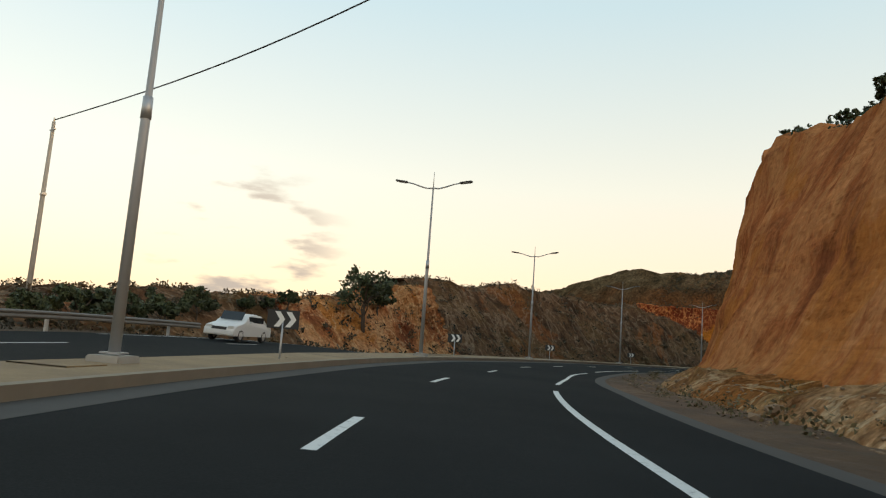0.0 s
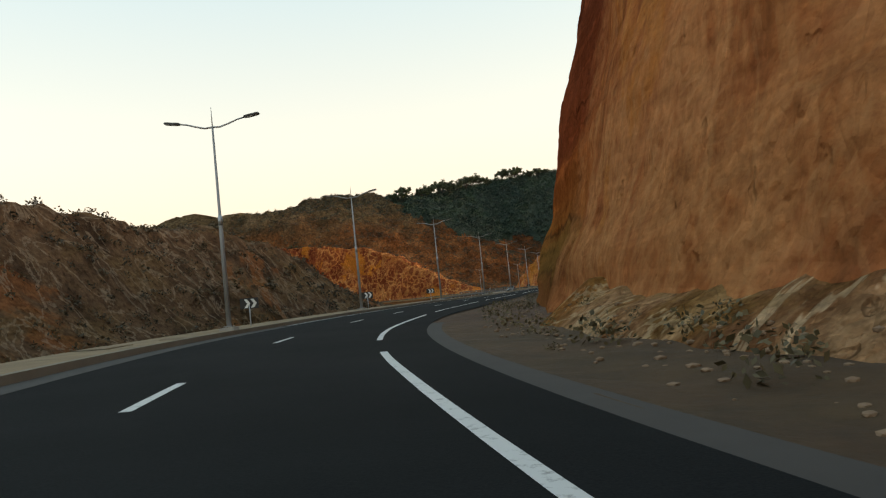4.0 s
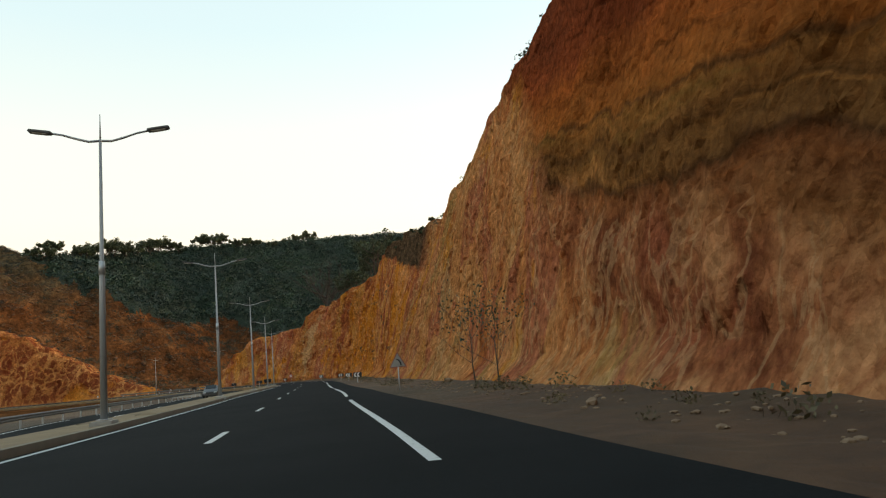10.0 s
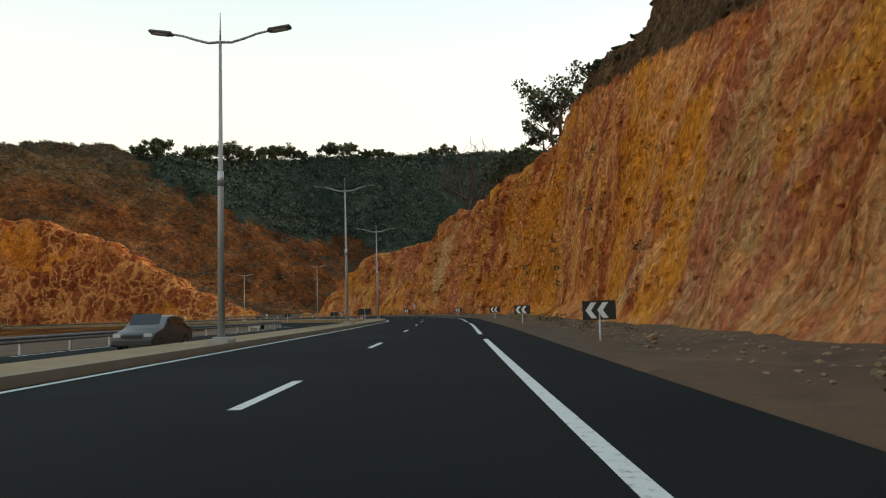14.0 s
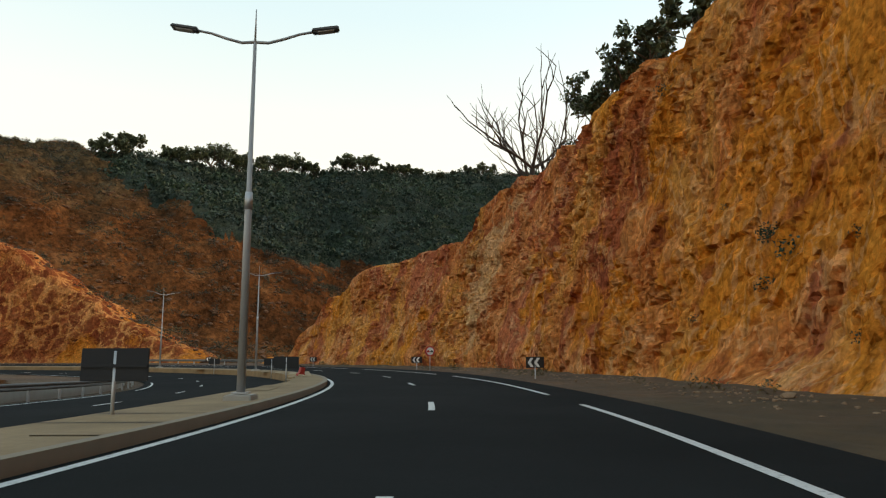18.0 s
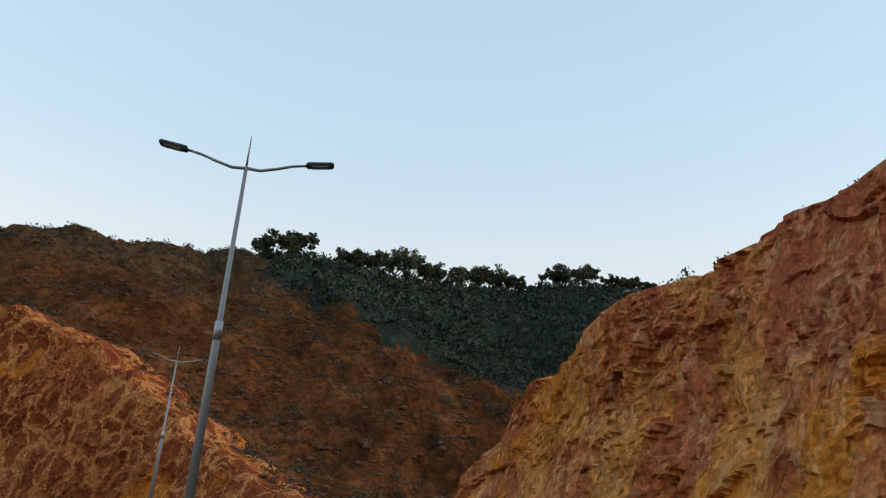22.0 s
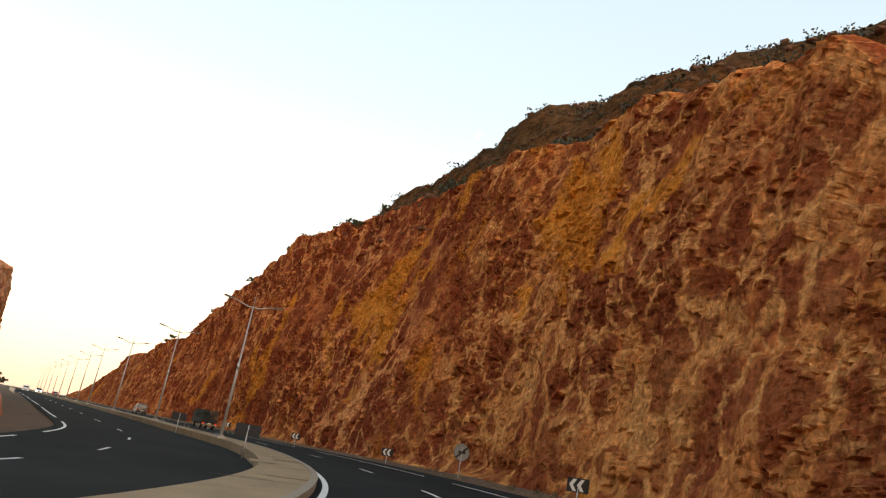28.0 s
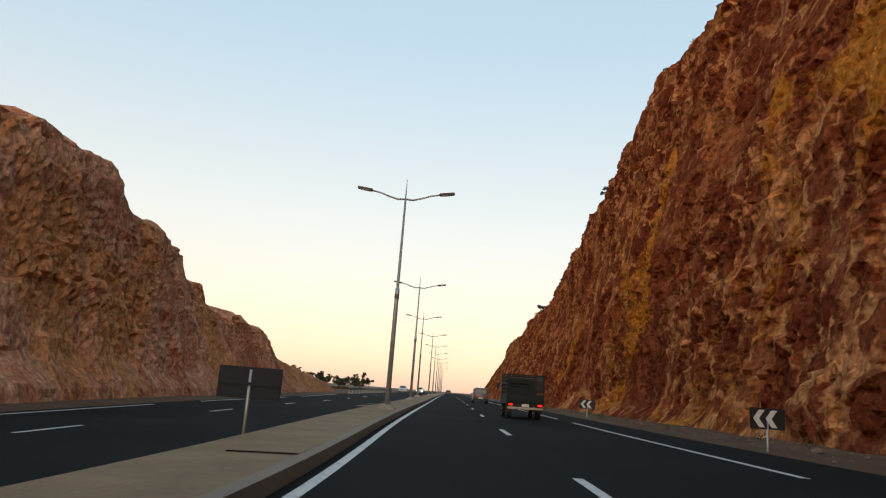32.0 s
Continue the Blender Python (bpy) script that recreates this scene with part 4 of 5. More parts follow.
def asphalt_edge(s):
    return interp(s, (-90, 3.0), (22, 3.0), (34, 2.55), (62, 2.0), (92, 2.7), (113, 3.8), (130, 3.9), (160, 3.0), (187, 2.5), (284, 2.6), (330, 3.4), (END, 3.4))


def edge_at(s):
    return interp(s, (-90, 0.9), (22, 0.9), (35, 1.3), (44, 1.1), (57, 0.8), (70, 0.9), (95, 1.31), (115, 1.25), (135, 1.05), (157, 0.86), (180, 0.71), (205, 0.82), (230, 0.8), (265, 1.03), (280, 1.05), (300, 1.3), (END, 1.35))


def lane_at(s):
    return interp(s, (-90, -2.5), (20, -2.5), (33, -2.05), (45, -2.4), (56, -2.64), (97, -1.98), (107, -1.85), (122, -2.0), (148, -2.2), (163, -2.6), (177, -2.82), (190, -2.9), (203, -2.62), (216, -2.45), (268, -2.65), (297, -2.53), (310, -2.35), (477, -2.72), (END, -2.72))




def build_verge():
    """Dirt from the asphalt to the foot of the cuts, banking up towards the rock."""
    s = np.concatenate([np.arange(ROAD0, 400, 1.0), np.arange(400, ROAD1, 2.5)])
    e, toe = asphalt_edge(s), right_toe(s)
    lift = interp(s, (-90, 0.05), (80, 0.08), (300, 0.15), (360, 0.1), (END, 0.15))
    rows = []
    for f in (-0.3, 0.0, 0.08, 0.2, 0.35, 0.5, 0.65, 0.8, 0.95, 1.1, 2.6):
        d = e + f * (toe - e)
        rise = lift * np.clip(f, 0, 1.1) ** 1.4 + (0.07 * fbm(s / 1.6, f * 5, 0, 3, 0.6, 61) * np.clip(f * 4, 0, 1))
        rows.append(np.concatenate([at(s, d), (lay(s, d) - 0.05 + (0.03 if f == 0.08 else 0) + rise)[:, None]], axis=1))
    ob = grid_object("verge_right", np.stack(rows, axis=1)[:, ::-1], DIRT)
    tagged(ob, "stony dirt verge banking up to the foot of the cuts", "verge", kind="structure")


build_verge()
ribbon("road", ROAD0, ROAD1, lambda s: -7.1 + nudge(s), asphalt_edge, 0.0, ASPHALT, label="dark asphalt carriageway with two lanes and shoulder", category="road", across=4)
ribbon("road_opposite", ROAD0, ROAD1, -18.0, lambda s: -8.5 + nudge(s), opp_z, ASPHALT, label="dark asphalt opposite carriageway behind the median", category="road", across=4)
ribbon("gutter", -40, 88, asphalt_edge, lambda s: asphalt_edge(s) + 0.5, -0.004, GUTTER, label="dusty grey concrete gutter along the shoulder", category="gutter")
ribbon("median_gutter", ROAD0, 96, lambda s: -6.9 + nudge(s), lambda s: -6.15 + nudge(s), 0.004, GUTTER, label="dusty grey strip along the kerb of the median", category="gutter")
ribbon("median", ROAD0, ROAD1, lambda s: nudge(s) - interp(s, (-90, 9.25), (286, 9.25), (302, 8.75), (END, 8.75)), lambda s: -7.1 + nudge(s), 0.17, PAVING, label="cream paved central reservation between the carriageways", category="median", thick=1.5)
ribbon("median_kerb", ROAD0, ROAD1, lambda s: -7.1 + nudge(s), lambda s: -6.9 + nudge(s), 0.19, KERB, label="raised concrete kerb of the central reservation", category="kerb", thick=0.25)

# ---- things ----


def street_lamp():
    root = empty("street_lamp", Matrix())
    part("base", box(-0.33, 0.33, -0.4, 0.4, -0.1, 0.13, 0.03), CONCRETE, root, "square concrete footing")
    part("flange", box(-0.2, 0.2, -0.2, 0.2, 0.16, 0.19, 0.01), STEEL, root)
    part("pole", tube([(0, 0, 0.19), (0, 0, 5.0), (0, 0, 5.05), (0, 0, 9.3)], [0.11, 0.09, 0.07, 0.045], 12), POLE_PAINT, root)
    part("collar", tube([(0, 0, 4.75), (0, 0, 5.2)], [0.105, 0.095], 12), STEEL, root)
    part("spike", tube([(0, 0, 9.3), (0, 0, 10.2)], [0.03, 0.012], 8), POLE_PAINT, root)
    for side in (-1, 1):
        part("arm", tube([(0, 0, 9.27), (side * 0.35, 0, 9.25), (side * 0.75, 0, 9.36), (side * 1.15, 0, 9.5), (side * 1.55, 0, 9.58)], [0.045, 0.042, 0.04, 0.036, 0.036], 8), POLE_PAINT, root)
        bm = box(-0.36, 0.36, -0.14, 0.14, -0.05, 0.05, 0.03)
        bmesh.ops.transform(bm, matrix=pose(side * 1.85, 0, 9.63, 0, -side * 8, 0), verts=bm.verts)
        head = part("lamp_head", bm, LAMP_HEAD, root, "flat dark lamp head")
        bm = box(-0.22, 0.22, -0.1, 0.1, -0.065, -0.045)
        bmesh.ops.transform(bm, matrix=pose(side * 1.85, 0, 9.63, 0, -side * 8, 0), verts=bm.verts)
        part("lens", bm, LENS, head)
    return tagged(root, "double-armed grey street lamp on the paved median", "street lamp", "lamps on the median")


lamp = street_lamp()
LAMP_SD = [station(np.array([x]), np.array([y])) for x, y in LAMPS]
LAMP_SD = [(float(s[0]), float(d[0])) for s, d in LAMP_SD]
last = LAMP_SD[-1][0]
LAMP_SD += [(last + 27.5 * k, -7.6) for k in range(1, 9)]
for k, (s, d) in enumerate(LAMP_SD):
    x, y = at(s, d)
    m = pose(x, y, 0.17 + float(lay(s, d)), 0, 0, math.degrees(heading(s)))
    if k == 0:
        lamp.matrix_basis = m
    else:
        copy_thing(lamp, m)

# ---- markings: each painted stroke is a piece of its road ----
ROAD, OPPOSITE = bpy.data.objects["road"], bpy.data.objects["road_opposite"]


def stroke(name, s0, s1, d, width, parent, z=0.004, step=1.5):
    n = max(2, int((s1 - s0) / step) + 1)
    mid = d if callable(d) else (lambda s: d + 0 * s)
    ribbon(name, s0, s1, lambda s: mid(s) - width / 2, lambda s: mid(s) + width / 2, z, PAINT, step=(s1 - s0) / n, parent=parent)


DASHES = [-58, -45, -32, -19, -6.5, 6.5, 19.4, 31.1, 43.5, 54.4, 67, 80.5, 94.7, 106.1, 120.5, 133.9, 146.1, 161.8, 175.2, 189, 201.2, 214.1, 226, 240, 253, 266.9, 280, 295.2, 308.5]
DASHES += [308.5 + 12.9 * k for k in range(1, 13)] + [476 + 14 * k for k in range(30)]
for s in DASHES:
    stroke("lane_dash", s, s + 3.0, lane_at, 0.15, ROAD)
for k in range(-3, 31):
    stroke("edge_stroke", 26 * k, 26 * k + 21.4, edge_at, 0.16, ROAD)
for k in range(0, 20):
    if k > 3:
        stroke("median_line", -80 + 44 * k, -36 + 44 * k, median_line, 0.16, ROAD)
for k in range(-6, 46):
    stroke("lane_dash", 13 * k + 4, 13 * k + 7, -13.9, 0.14, OPPOSITE, z=0.005)
for k in range(-3, 23):
    stroke("edge_stroke", 26 * k, 26 * k + 20, -17.4, 0.16, OPPOSITE, z=0.005)


def follow_opposite(parent):
    """Set the strokes of the opposite carriageway onto its own level."""
    for ob in parent.children:
        co = np.array([v.co[:] for v in ob.data.vertices])
        s, d = station(co[:, 0], co[:, 1])
        for v, dz in zip(ob.data.vertices, opp_z(s)):
            v.co.z += dz


follow_opposite(OPPOSITE)

# paving slabs lifted or missing on the median
MEDIAN = bpy.data.objects["median"]
rng = random.Random(4)
for k in range(260):
    s = -20 + k * 2.05
    for d in (-8.6 + float(nudge(s)), -7.6 + float(nudge(s))):
        if rng.random() < 0.12:
            ribbon("paving_slab", s, s + 1.1 + rng.random(), d - 0.5, d + 0.5, 0.178 + 0.02 * rng.random(), PAVING, parent=MEDIAN, thick=0.03)
    if rng.random() < 0.10:
        ribbon("joint", s, s + 0.08, -9.2 + float(nudge(s)), -7.15 + float(nudge(s)), 0.175, SIGN_BACK, parent=MEDIAN)


# ---- signs ----
def prism(outline, y0, y1):
    """A flat plate from an x, z outline, between y0 and y1."""
    bm = bmesh.new()
    a = [bm.verts.new((x, y0, z)) for x, z in outline]
    b = [bm.verts.new((x, y1, z)) for x, z in outline]
    bm.faces.new(a)
    bm.faces.new(b[::-1])
    for i in range(len(a)):
        bm.faces.new((a[i], b[i], b[(i + 1) % len(a)], a[(i + 1) % len(a)]))
    bmesh.ops.recalc_face_normals(bm, faces=bm.faces)
    return bm


def post(h, r=0.03):
    return tube([(0, 0, -0.4), (0, 0, h)], [r, r], 8)


def chevron_sign(point):
    """Black board with two pale arrowheads that point to side `point`; it faces -y."""
    root = empty("chevron_sign", Matrix())
    part("post", post(1.15), STEEL, root)
    part("board", box(-0.48, 0.48, -0.02, 0.02, 0.95, 1.5, 0.01), BLACK, root)
    for x in (-0.26, 0.08):
        o = [(x, 1.0), (x + 0.16, 1.0), (x + 0.32, 1.225), (x + 0.16, 1.45), (x, 1.45), (x + 0.16, 1.225)]
        if point < 0:
            o = [(-a, c) for a, c in o]
        part("arrowhead", prism(o, -0.028, -0.021), WHITE, root, "pale arrowhead")
    return root


def place(ob, spots, d, label, group, category, turn=0.0, z=0.0):
    for k, s in enumerate(spots):
        x, y = at(s, d)
        m = pose(x, y, float(lay(s, d)) + z, 0, 0, math.degrees(heading(s)) + turn + rng.uniform(-5, 5))
        if k == 0:
            ob.matrix_basis = m
            tagged(ob, label, category, group)
        else:
            copy_thing(ob, m)


place(chevron_sign(1), [20, 44.7, 70.1, 94.5, 118.1, 139.9], -7.15, "black and white chevron board on the median pointing round the bend", "chevrons on the median", "road sign", z=0.1)
place(chevron_sign(-1), [227.2, 250, 272.5, 299.6, 326.3, 352, 377, 402, 430, 456, 475.3, 500], 4.0,
      "black and white chevron board below the rock cut", "chevrons by the cut", "road sign", z=-0.4)


def sign_back():
    root = empty("chevron_board_back", Matrix())
    part("post", post(1.3, 0.035), STEEL, root)
    part("board", box(-0.62, 0.62, -0.02, 0.02, 0.75, 1.35, 0.01), SIGN_BACK, root)
    part("rail", box(-0.6, 0.6, -0.045, -0.021, 1.0, 1.06), SIGN_BACK, root)
    return root


place(sign_back(), [277, 301.5, 327, 352, 441.5, 470], -8.4, "dark weathered back of a road sign standing on the median", "sign backs on the median", "road sign", z=0.02)


def disc(r, y0, y1, n=32, cx=0.0, cz=0.0):
    return prism([(cx + r * math.cos(2 * math.pi * k / n), cz + r * math.sin(2 * math.pi * k / n)) for k in range(n)], y0, y1)


def round_sign():
    root = empty("no_overtaking_sign", Matrix())
    part("post", post(2.1, 0.035), STEEL, root)
    part("rim", disc(0.42, -0.02, 0.02, cz=1.75), RED, root, "red painted rim")
    part("face", disc(0.3, -0.03, -0.021, cz=1.75), WHITE, root)
    for x, m in ((-0.14, RED), (0.14, BLACK)):
        o = [(x - 0.12, 1.66), (x + 0.12, 1.66), (x + 0.12, 1.75), (x + 0.07, 1.77), (x + 0.05, 1.84), (x - 0.05, 1.84), (x - 0.07, 1.77), (x - 0.12, 1.75)]
        part("car_symbol", prism(o, -0.037, -0.031), m, root)
    return root


place(round_sign(), [320.9], 3.3, "round red-rimmed no-overtaking sign at the foot of the rock", "", "road sign", z=-0.2)


def end_sign():
    root = empty("end_of_restriction_sign", Matrix())
    part("post", post(2.1, 0.035), STEEL, root)
    part("face", disc(0.55, -0.02, 0.02, cz=1.75), GREY_SHEET, root, "pale grey round plate")
    ring = [(0.53 * math.cos(2 * math.pi * k / 32), -0.026, 1.75 + 0.53 * math.sin(2 * math.pi * k / 32)) for k in range(33)]
    part("rim", tube(ring, [0.012] * 33, 6), BLACK, root)
    for x in (-0.15, 0.15):
        part("car_symbol", prism([(x - 0.12, 1.68), (x + 0.12, 1.68), (x + 0.12, 1.76), (x + 0.07, 1.78), (x + 0.05, 1.84), (x - 0.05, 1.84), (x - 0.07, 1.78), (x - 0.12, 1.76)], -0.028, -0.021), BLACK, root)
    part("slash", prism([(-0.42, 1.44), (-0.34, 1.36), (0.42, 2.06), (0.34, 2.14)], -0.034, -0.029), BLACK, root, "black diagonal band")
    return root


place(end_sign(), [446.8], 5.2, "round grey end-of-restriction sign with a black slash", "", "road sign", z=-0.2)


def triangle_sign():
    root = empty("bend_warning_sign", Matrix())
    part("post", post(1.5, 0.03), STEEL, root)

    def tri(r):
        return [(r * math.sin(a), 1.52 + r * math.cos(a)) for a in (0, 2 * math.pi / 3, 4 * math.pi / 3)]
    part("rim", prism(tri(0.54), -0.02, 0.02), FADED_RED, root, "faded red rim")
    part("face", prism(tri(0.45), -0.03, -0.021), GREY_SHEET, root)
    arc = [(0.16, 1.36), (0.15, 1.47), (0.10, 1.57), (0.02, 1.65), (-0.07, 1.68)]
    part("bend_symbol", tube([(x, -0.035, z) for x, z in arc], [0.045, 0.045, 0.04, 0.035, 0.025], 8), BLACK, root)
    return root


place(triangle_sign(), [185.6], 3.6, "triangular bend warning sign with a grey face", "warning signs", "road sign", z=-0.1)


# ---- broken paving and a barrier on the median ----
SLAB = plain("loose_tan_slab", (0.40, 0.29, 0.18), 0.9, var=0.35, scale=3)
PLASTIC = plain("red_plastic", (0.42, 0.025, 0.015), 0.5, var=0.3, scale=4)


def barrier():
    root = empty("plastic_barrier", Matrix())
    body = prism([(-0.26, 0), (0.26, 0), (0.26, 0.1), (0.15, 0.22), (0.12, 0.58), (-0.12, 0.58), (-0.15, 0.22), (-0.26, 0.1)], -0.2, 0.2)
    bmesh.ops.bevel(body, geom=list(body.edges), offset=0.025, segments=2, affect='EDGES')
    part("body", body, PLASTIC, root)
    part("lug", tube([(-0.09, 0, 0.56), (-0.18, 0, 0.66), (-0.36, 0, 0.64), (-0.44, 0, 0.5)], [0.03, 0.03, 0.03, 0.03], 8), RUBBER, root, "black rubber hose end")
    return tagged(root, "red plastic barrier standing among broken paving slabs", "barrier")


def on_median(ob, s, d, z, rx=0.0, ry=0.0, rz=0.0):
    x, y = at(s, d)
    ob.matrix_basis = pose(float(x), float(y), float(lay(s, d)) + z, rx, ry, math.degrees(heading(s)) + rz)
    return ob


on_median(barrier(), 312.5, -7.6, 0.175, 0, 12, 20)
for s, d, w, l, tilt, turn in ((313, -7.2, 0.5, 0.7, 24, 12), (311.6, -7.5, 0.35, 0.5, 8, 40), (317, -7.9, 0.5, 0.6, 9, -15), (321.5, -7.4, 0.5, 0.5, 7, 25), (308, -8.3, 0.3, 0.4, 5, 60), (325, -8.1, 0.4, 0.6, 6, 5)):
    slab = box(-w / 2, w / 2, -l / 2, l / 2, 0, 0.07, 0.008)
    me = bpy.data.meshes.new("loose_slab")
    slab.to_mesh(me)
    slab.free()
    me.materials.append(SLAB)
    ob = on_median(new("loose_slab", me), s, d, 0.175 + 0.3 * l * math.sin(radians(tilt)), tilt, 0, turn)
    tagged(ob, "broken tan paving slab lying tilted on the median", "paving slab", "loose slabs")

# ---- guard rails ----
def guard_rail(s0, s1, d, label, zf=None):
    x, y = at(s0, d)
    root = empty("guard_rail", pose(x, y, 0))
    zf = zf or (lambda s: 0 * s)
    s = np.arange(s0, s1, 1.3)
    prof = [(0.0, 0.42), (0.06, 0.47), (0.06, 0.52), (0.0, 0.58), (0.06, 0.64), (0.06, 0.69), (0.0, 0.74), (-0.02, 0.74), (-0.02, 0.42)]
    P = []
    sg = 1 if d < 0 else -1
    for o, z in prof:
        xy = at(s, d + sg * o)
        P.append(np.concatenate([xy, (z + zf(s) + lay(s, np.full(len(s), d)))[:, None]], axis=1))
    P = np.stack(P, axis=1) - np.array([x, y, 0])
    ob = grid_object("beam", P, RAIL_STEEL, smooth=False, parent=root, closed=True)
    base = box(-0.05, 0.05, -0.07, 0.07, -0.4, 0.74)
    me = bpy.data.meshes.new("post")
    base.to_mesh(me)
    base.free()
    me.materials.append(STEEL)
    for k in np.arange(s0 + 1, s1 - 0.5, 4.0):
        px, py = at(k, d - sg * 0.1)
        o = new("post", me)
        o.parent = root
        o.matrix_basis = pose(px - x, py - y, float(zf(k)) + float(lay(k, d)), 0, 0, math.degrees(heading(k)))
    return tagged(root, label, "guard rail", "guard rails")


guard_rail(-40, 36, -18.8, "galvanised steel guard rail beyond the opposite carriageway", opp_z)
guard_rail(172, 338, -18.7, "dusty steel guard rail along the inside of the bend", opp_z)
guard_rail(362, 396, 5.2, "steel guard rail across the mouth of the gully")
guard_rail(560, 640, -18.8, "distant steel guard rail beside the opposite carriageway", opp_z)
wall = ribbon("low_wall", 286, 336, -20.0, -19.4, lambda s: opp_z(s) + 0.55, CONCRETE, thick=1.2)
tagged(wall, "low pale concrete wall inside the bend", "wall", kind="structure")


# ---- vehicles ----
TRUCK_PAINT = plain("dark_green_truck_paint", (0.012, 0.022, 0.018), 0.8, var=0.3)
TAIL = plain("red_tail_lamp", (0.6, 0.02, 0.015), 0.25)
CHROME = plain("dull_chrome", (0.5, 0.5, 0.5), 0.3, 0.8)
GLASS = plain("dark_car_glass", (0.02, 0.025, 0.028), 0.08)
CAR_WHITE = plain("white_car_paint", (0.62, 0.63, 0.62), 0.3)
CAR_DARK = plain("dark_grey_car_paint", (0.035, 0.037, 0.04), 0.3)
CAR_BROWN = plain("dusty_grey_car_paint", (0.10, 0.10, 0.10), 0.35)


def glow(name, c, strength):
    m = Mat(name, 0.4)
    m.colour(c)
    m.put(m.b, "Emission Color", (*c, 1))
    m.b.inputs["Emission Strength"].default_value = strength
    return m.m


LIT_RED = glow("lit_tail_lamp", (1.0, 0.03, 0.02), 0.3)
LIT_WHITE = glow("lit_head_lamp", (1.0, 0.95, 0.85), 12.0)


def wheel(parent, x, y, r, w):
    bm = bmesh.new()
    prof = [(-w / 2, r * 0.62), (-w / 2, r * 0.95), (-w * 0.38, r), (w * 0.38, r), (w / 2, r * 0.95), (w / 2, r * 0.62)]
    n = 20
    rings = [[bm.verts.new((x + a, y + q * math.cos(2 * math.pi * k / n), r + q * math.sin(2 * math.pi * k / n))) for a, q in prof] for k in range(n)]
    for k in range(n):
        for j in range(len(prof) - 1):
            bm.faces.new((rings[k][j], rings[k][j + 1], rings[(k + 1) % n][j + 1], rings[(k + 1) % n][j]))
    tyre = part("wheel", bm, RUBBER, parent, "black rubber wheel")
    part("rim", tube([(x - w * 0.42, y, r), (x + w * 0.42, y, r)], [r * 0.63, r * 0.63], 18), STEEL, tyre, "grey steel rim")


def stake_truck():
    """Small stake-bed truck; its tail faces -y, its base at the middle of the rear axle."""
    root = empty("stake_truck", Matrix())
    part("chassis", box(-0.42, 0.42, -0.75, 4.0, 0.45, 0.62, 0.02), BLACK, root)
    part("bed_floor", box(-0.86, 0.86, -0.95, 2.35, 0.66, 0.78, 0.02), TRUCK_PAINT, root)
    part("tailgate", box(-0.86, 0.86, -0.99, -0.94, 0.78, 1.14, 0.015), TRUCK_PAINT, root)
    part("tailgate_panel", box(-0.72, 0.72, -1.005, -0.992, 0.86, 1.06, 0.01), SIGN_BACK, root, "pale worn panel")
    for x in (-0.86, 0.82):
        part("side_board", box(x, x + 0.04, -0.95, 2.3, 0.78, 1.14, 0.01), TRUCK_PAINT, root)
        for z in (1.25, 1.42, 1.59, 1.76, 1.93):
            part("side_slat", box(x, x + 0.03, -0.93, 2.3, z, z + 0.09), TRUCK_PAINT, root)
        for y in (-0.93, -0.1, 0.72, 1.5, 2.24):
            part("stake", box(x - 0.01, x + 0.05, y, y + 0.06, 0.78, 2.06), TRUCK_PAINT, root)
    for z in (1.30, 1.50, 1.70, 1.98):
        part("rear_slat", box(-0.82, 0.82, -0.96, -0.93, z, z + 0.06), TRUCK_PAINT, root)
    for z in (1.4, 1.7, 1.98):
        part("front_slat", box(-0.82, 0.82, 2.27, 2.31, z, z + 0.08), TRUCK_PAINT, root)
    part("headboard", box(-0.82, 0.82, 2.24, 2.27, 0.78, 1.5), TRUCK_PAINT, root)
    cab = prism([(2.42, 0.6), (2.42, 1.25), (2.5, 1.92), (2.62, 1.98), (3.55, 1.98), (3.95, 1.3), (4.05, 1.2), (4.08, 0.6)], -0.8, 0.8)
    bmesh.ops.transform(cab, matrix=Matrix(((0, 1, 0, 0), (1, 0, 0, 0), (0, 0, 1, 0), (0, 0, 0, 1))), verts=cab.verts)
    bmesh.ops.recalc_face_normals(cab, faces=cab.faces)
    bmesh.ops.bevel(cab, geom=list(cab.edges), offset=0.04, segments=2, affect='EDGES')
    c = part("cab", cab, TRUCK_PAINT, root)
    part("rear_window", box(-0.55, 0.55, 2.40, 2.45, 1.38, 1.8, 0.01), GLASS, c)
    for sx in (-1, 1):
        part("mirror", box(sx * 0.98 - 0.07, sx * 0.98 + 0.07, 3.6, 3.66, 1.38, 1.68, 0.02), BLACK, c)
        part("mirror_arm", tube([(sx * 0.8, 3.6, 1.5), (sx * 0.95, 3.62, 1.52)], [0.012, 0.012], 6), BLACK, c)
        part("tail_lamp", box(sx * 0.68 - 0.1, sx * 0.68 + 0.1, -1.03, -0.96, 0.61, 0.7, 0.01), LIT_RED, root, "lit red tail lamp")
        part("mudguard", box(sx * 0.7 - 0.14, sx * 0.7 + 0.14, -0.42, -0.38, 0.3, 0.68), BLACK, root)
        wheel(root, sx * 0.68, 0.0, 0.33, 0.24)
        wheel(root, sx * 0.68, 3.1, 0.33, 0.2)
    part("bumper", box(-0.82, 0.82, -1.04, -0.97, 0.46, 0.56, 0.02), CHROME, root)
    part("plate", box(-0.16, 0.16, -1.05, -1.035, 0.58, 0.70), WHITE, root, "blank pale plate")
    return tagged(root, "dark green stake-bed truck driving with its tail lamps lit", "truck")


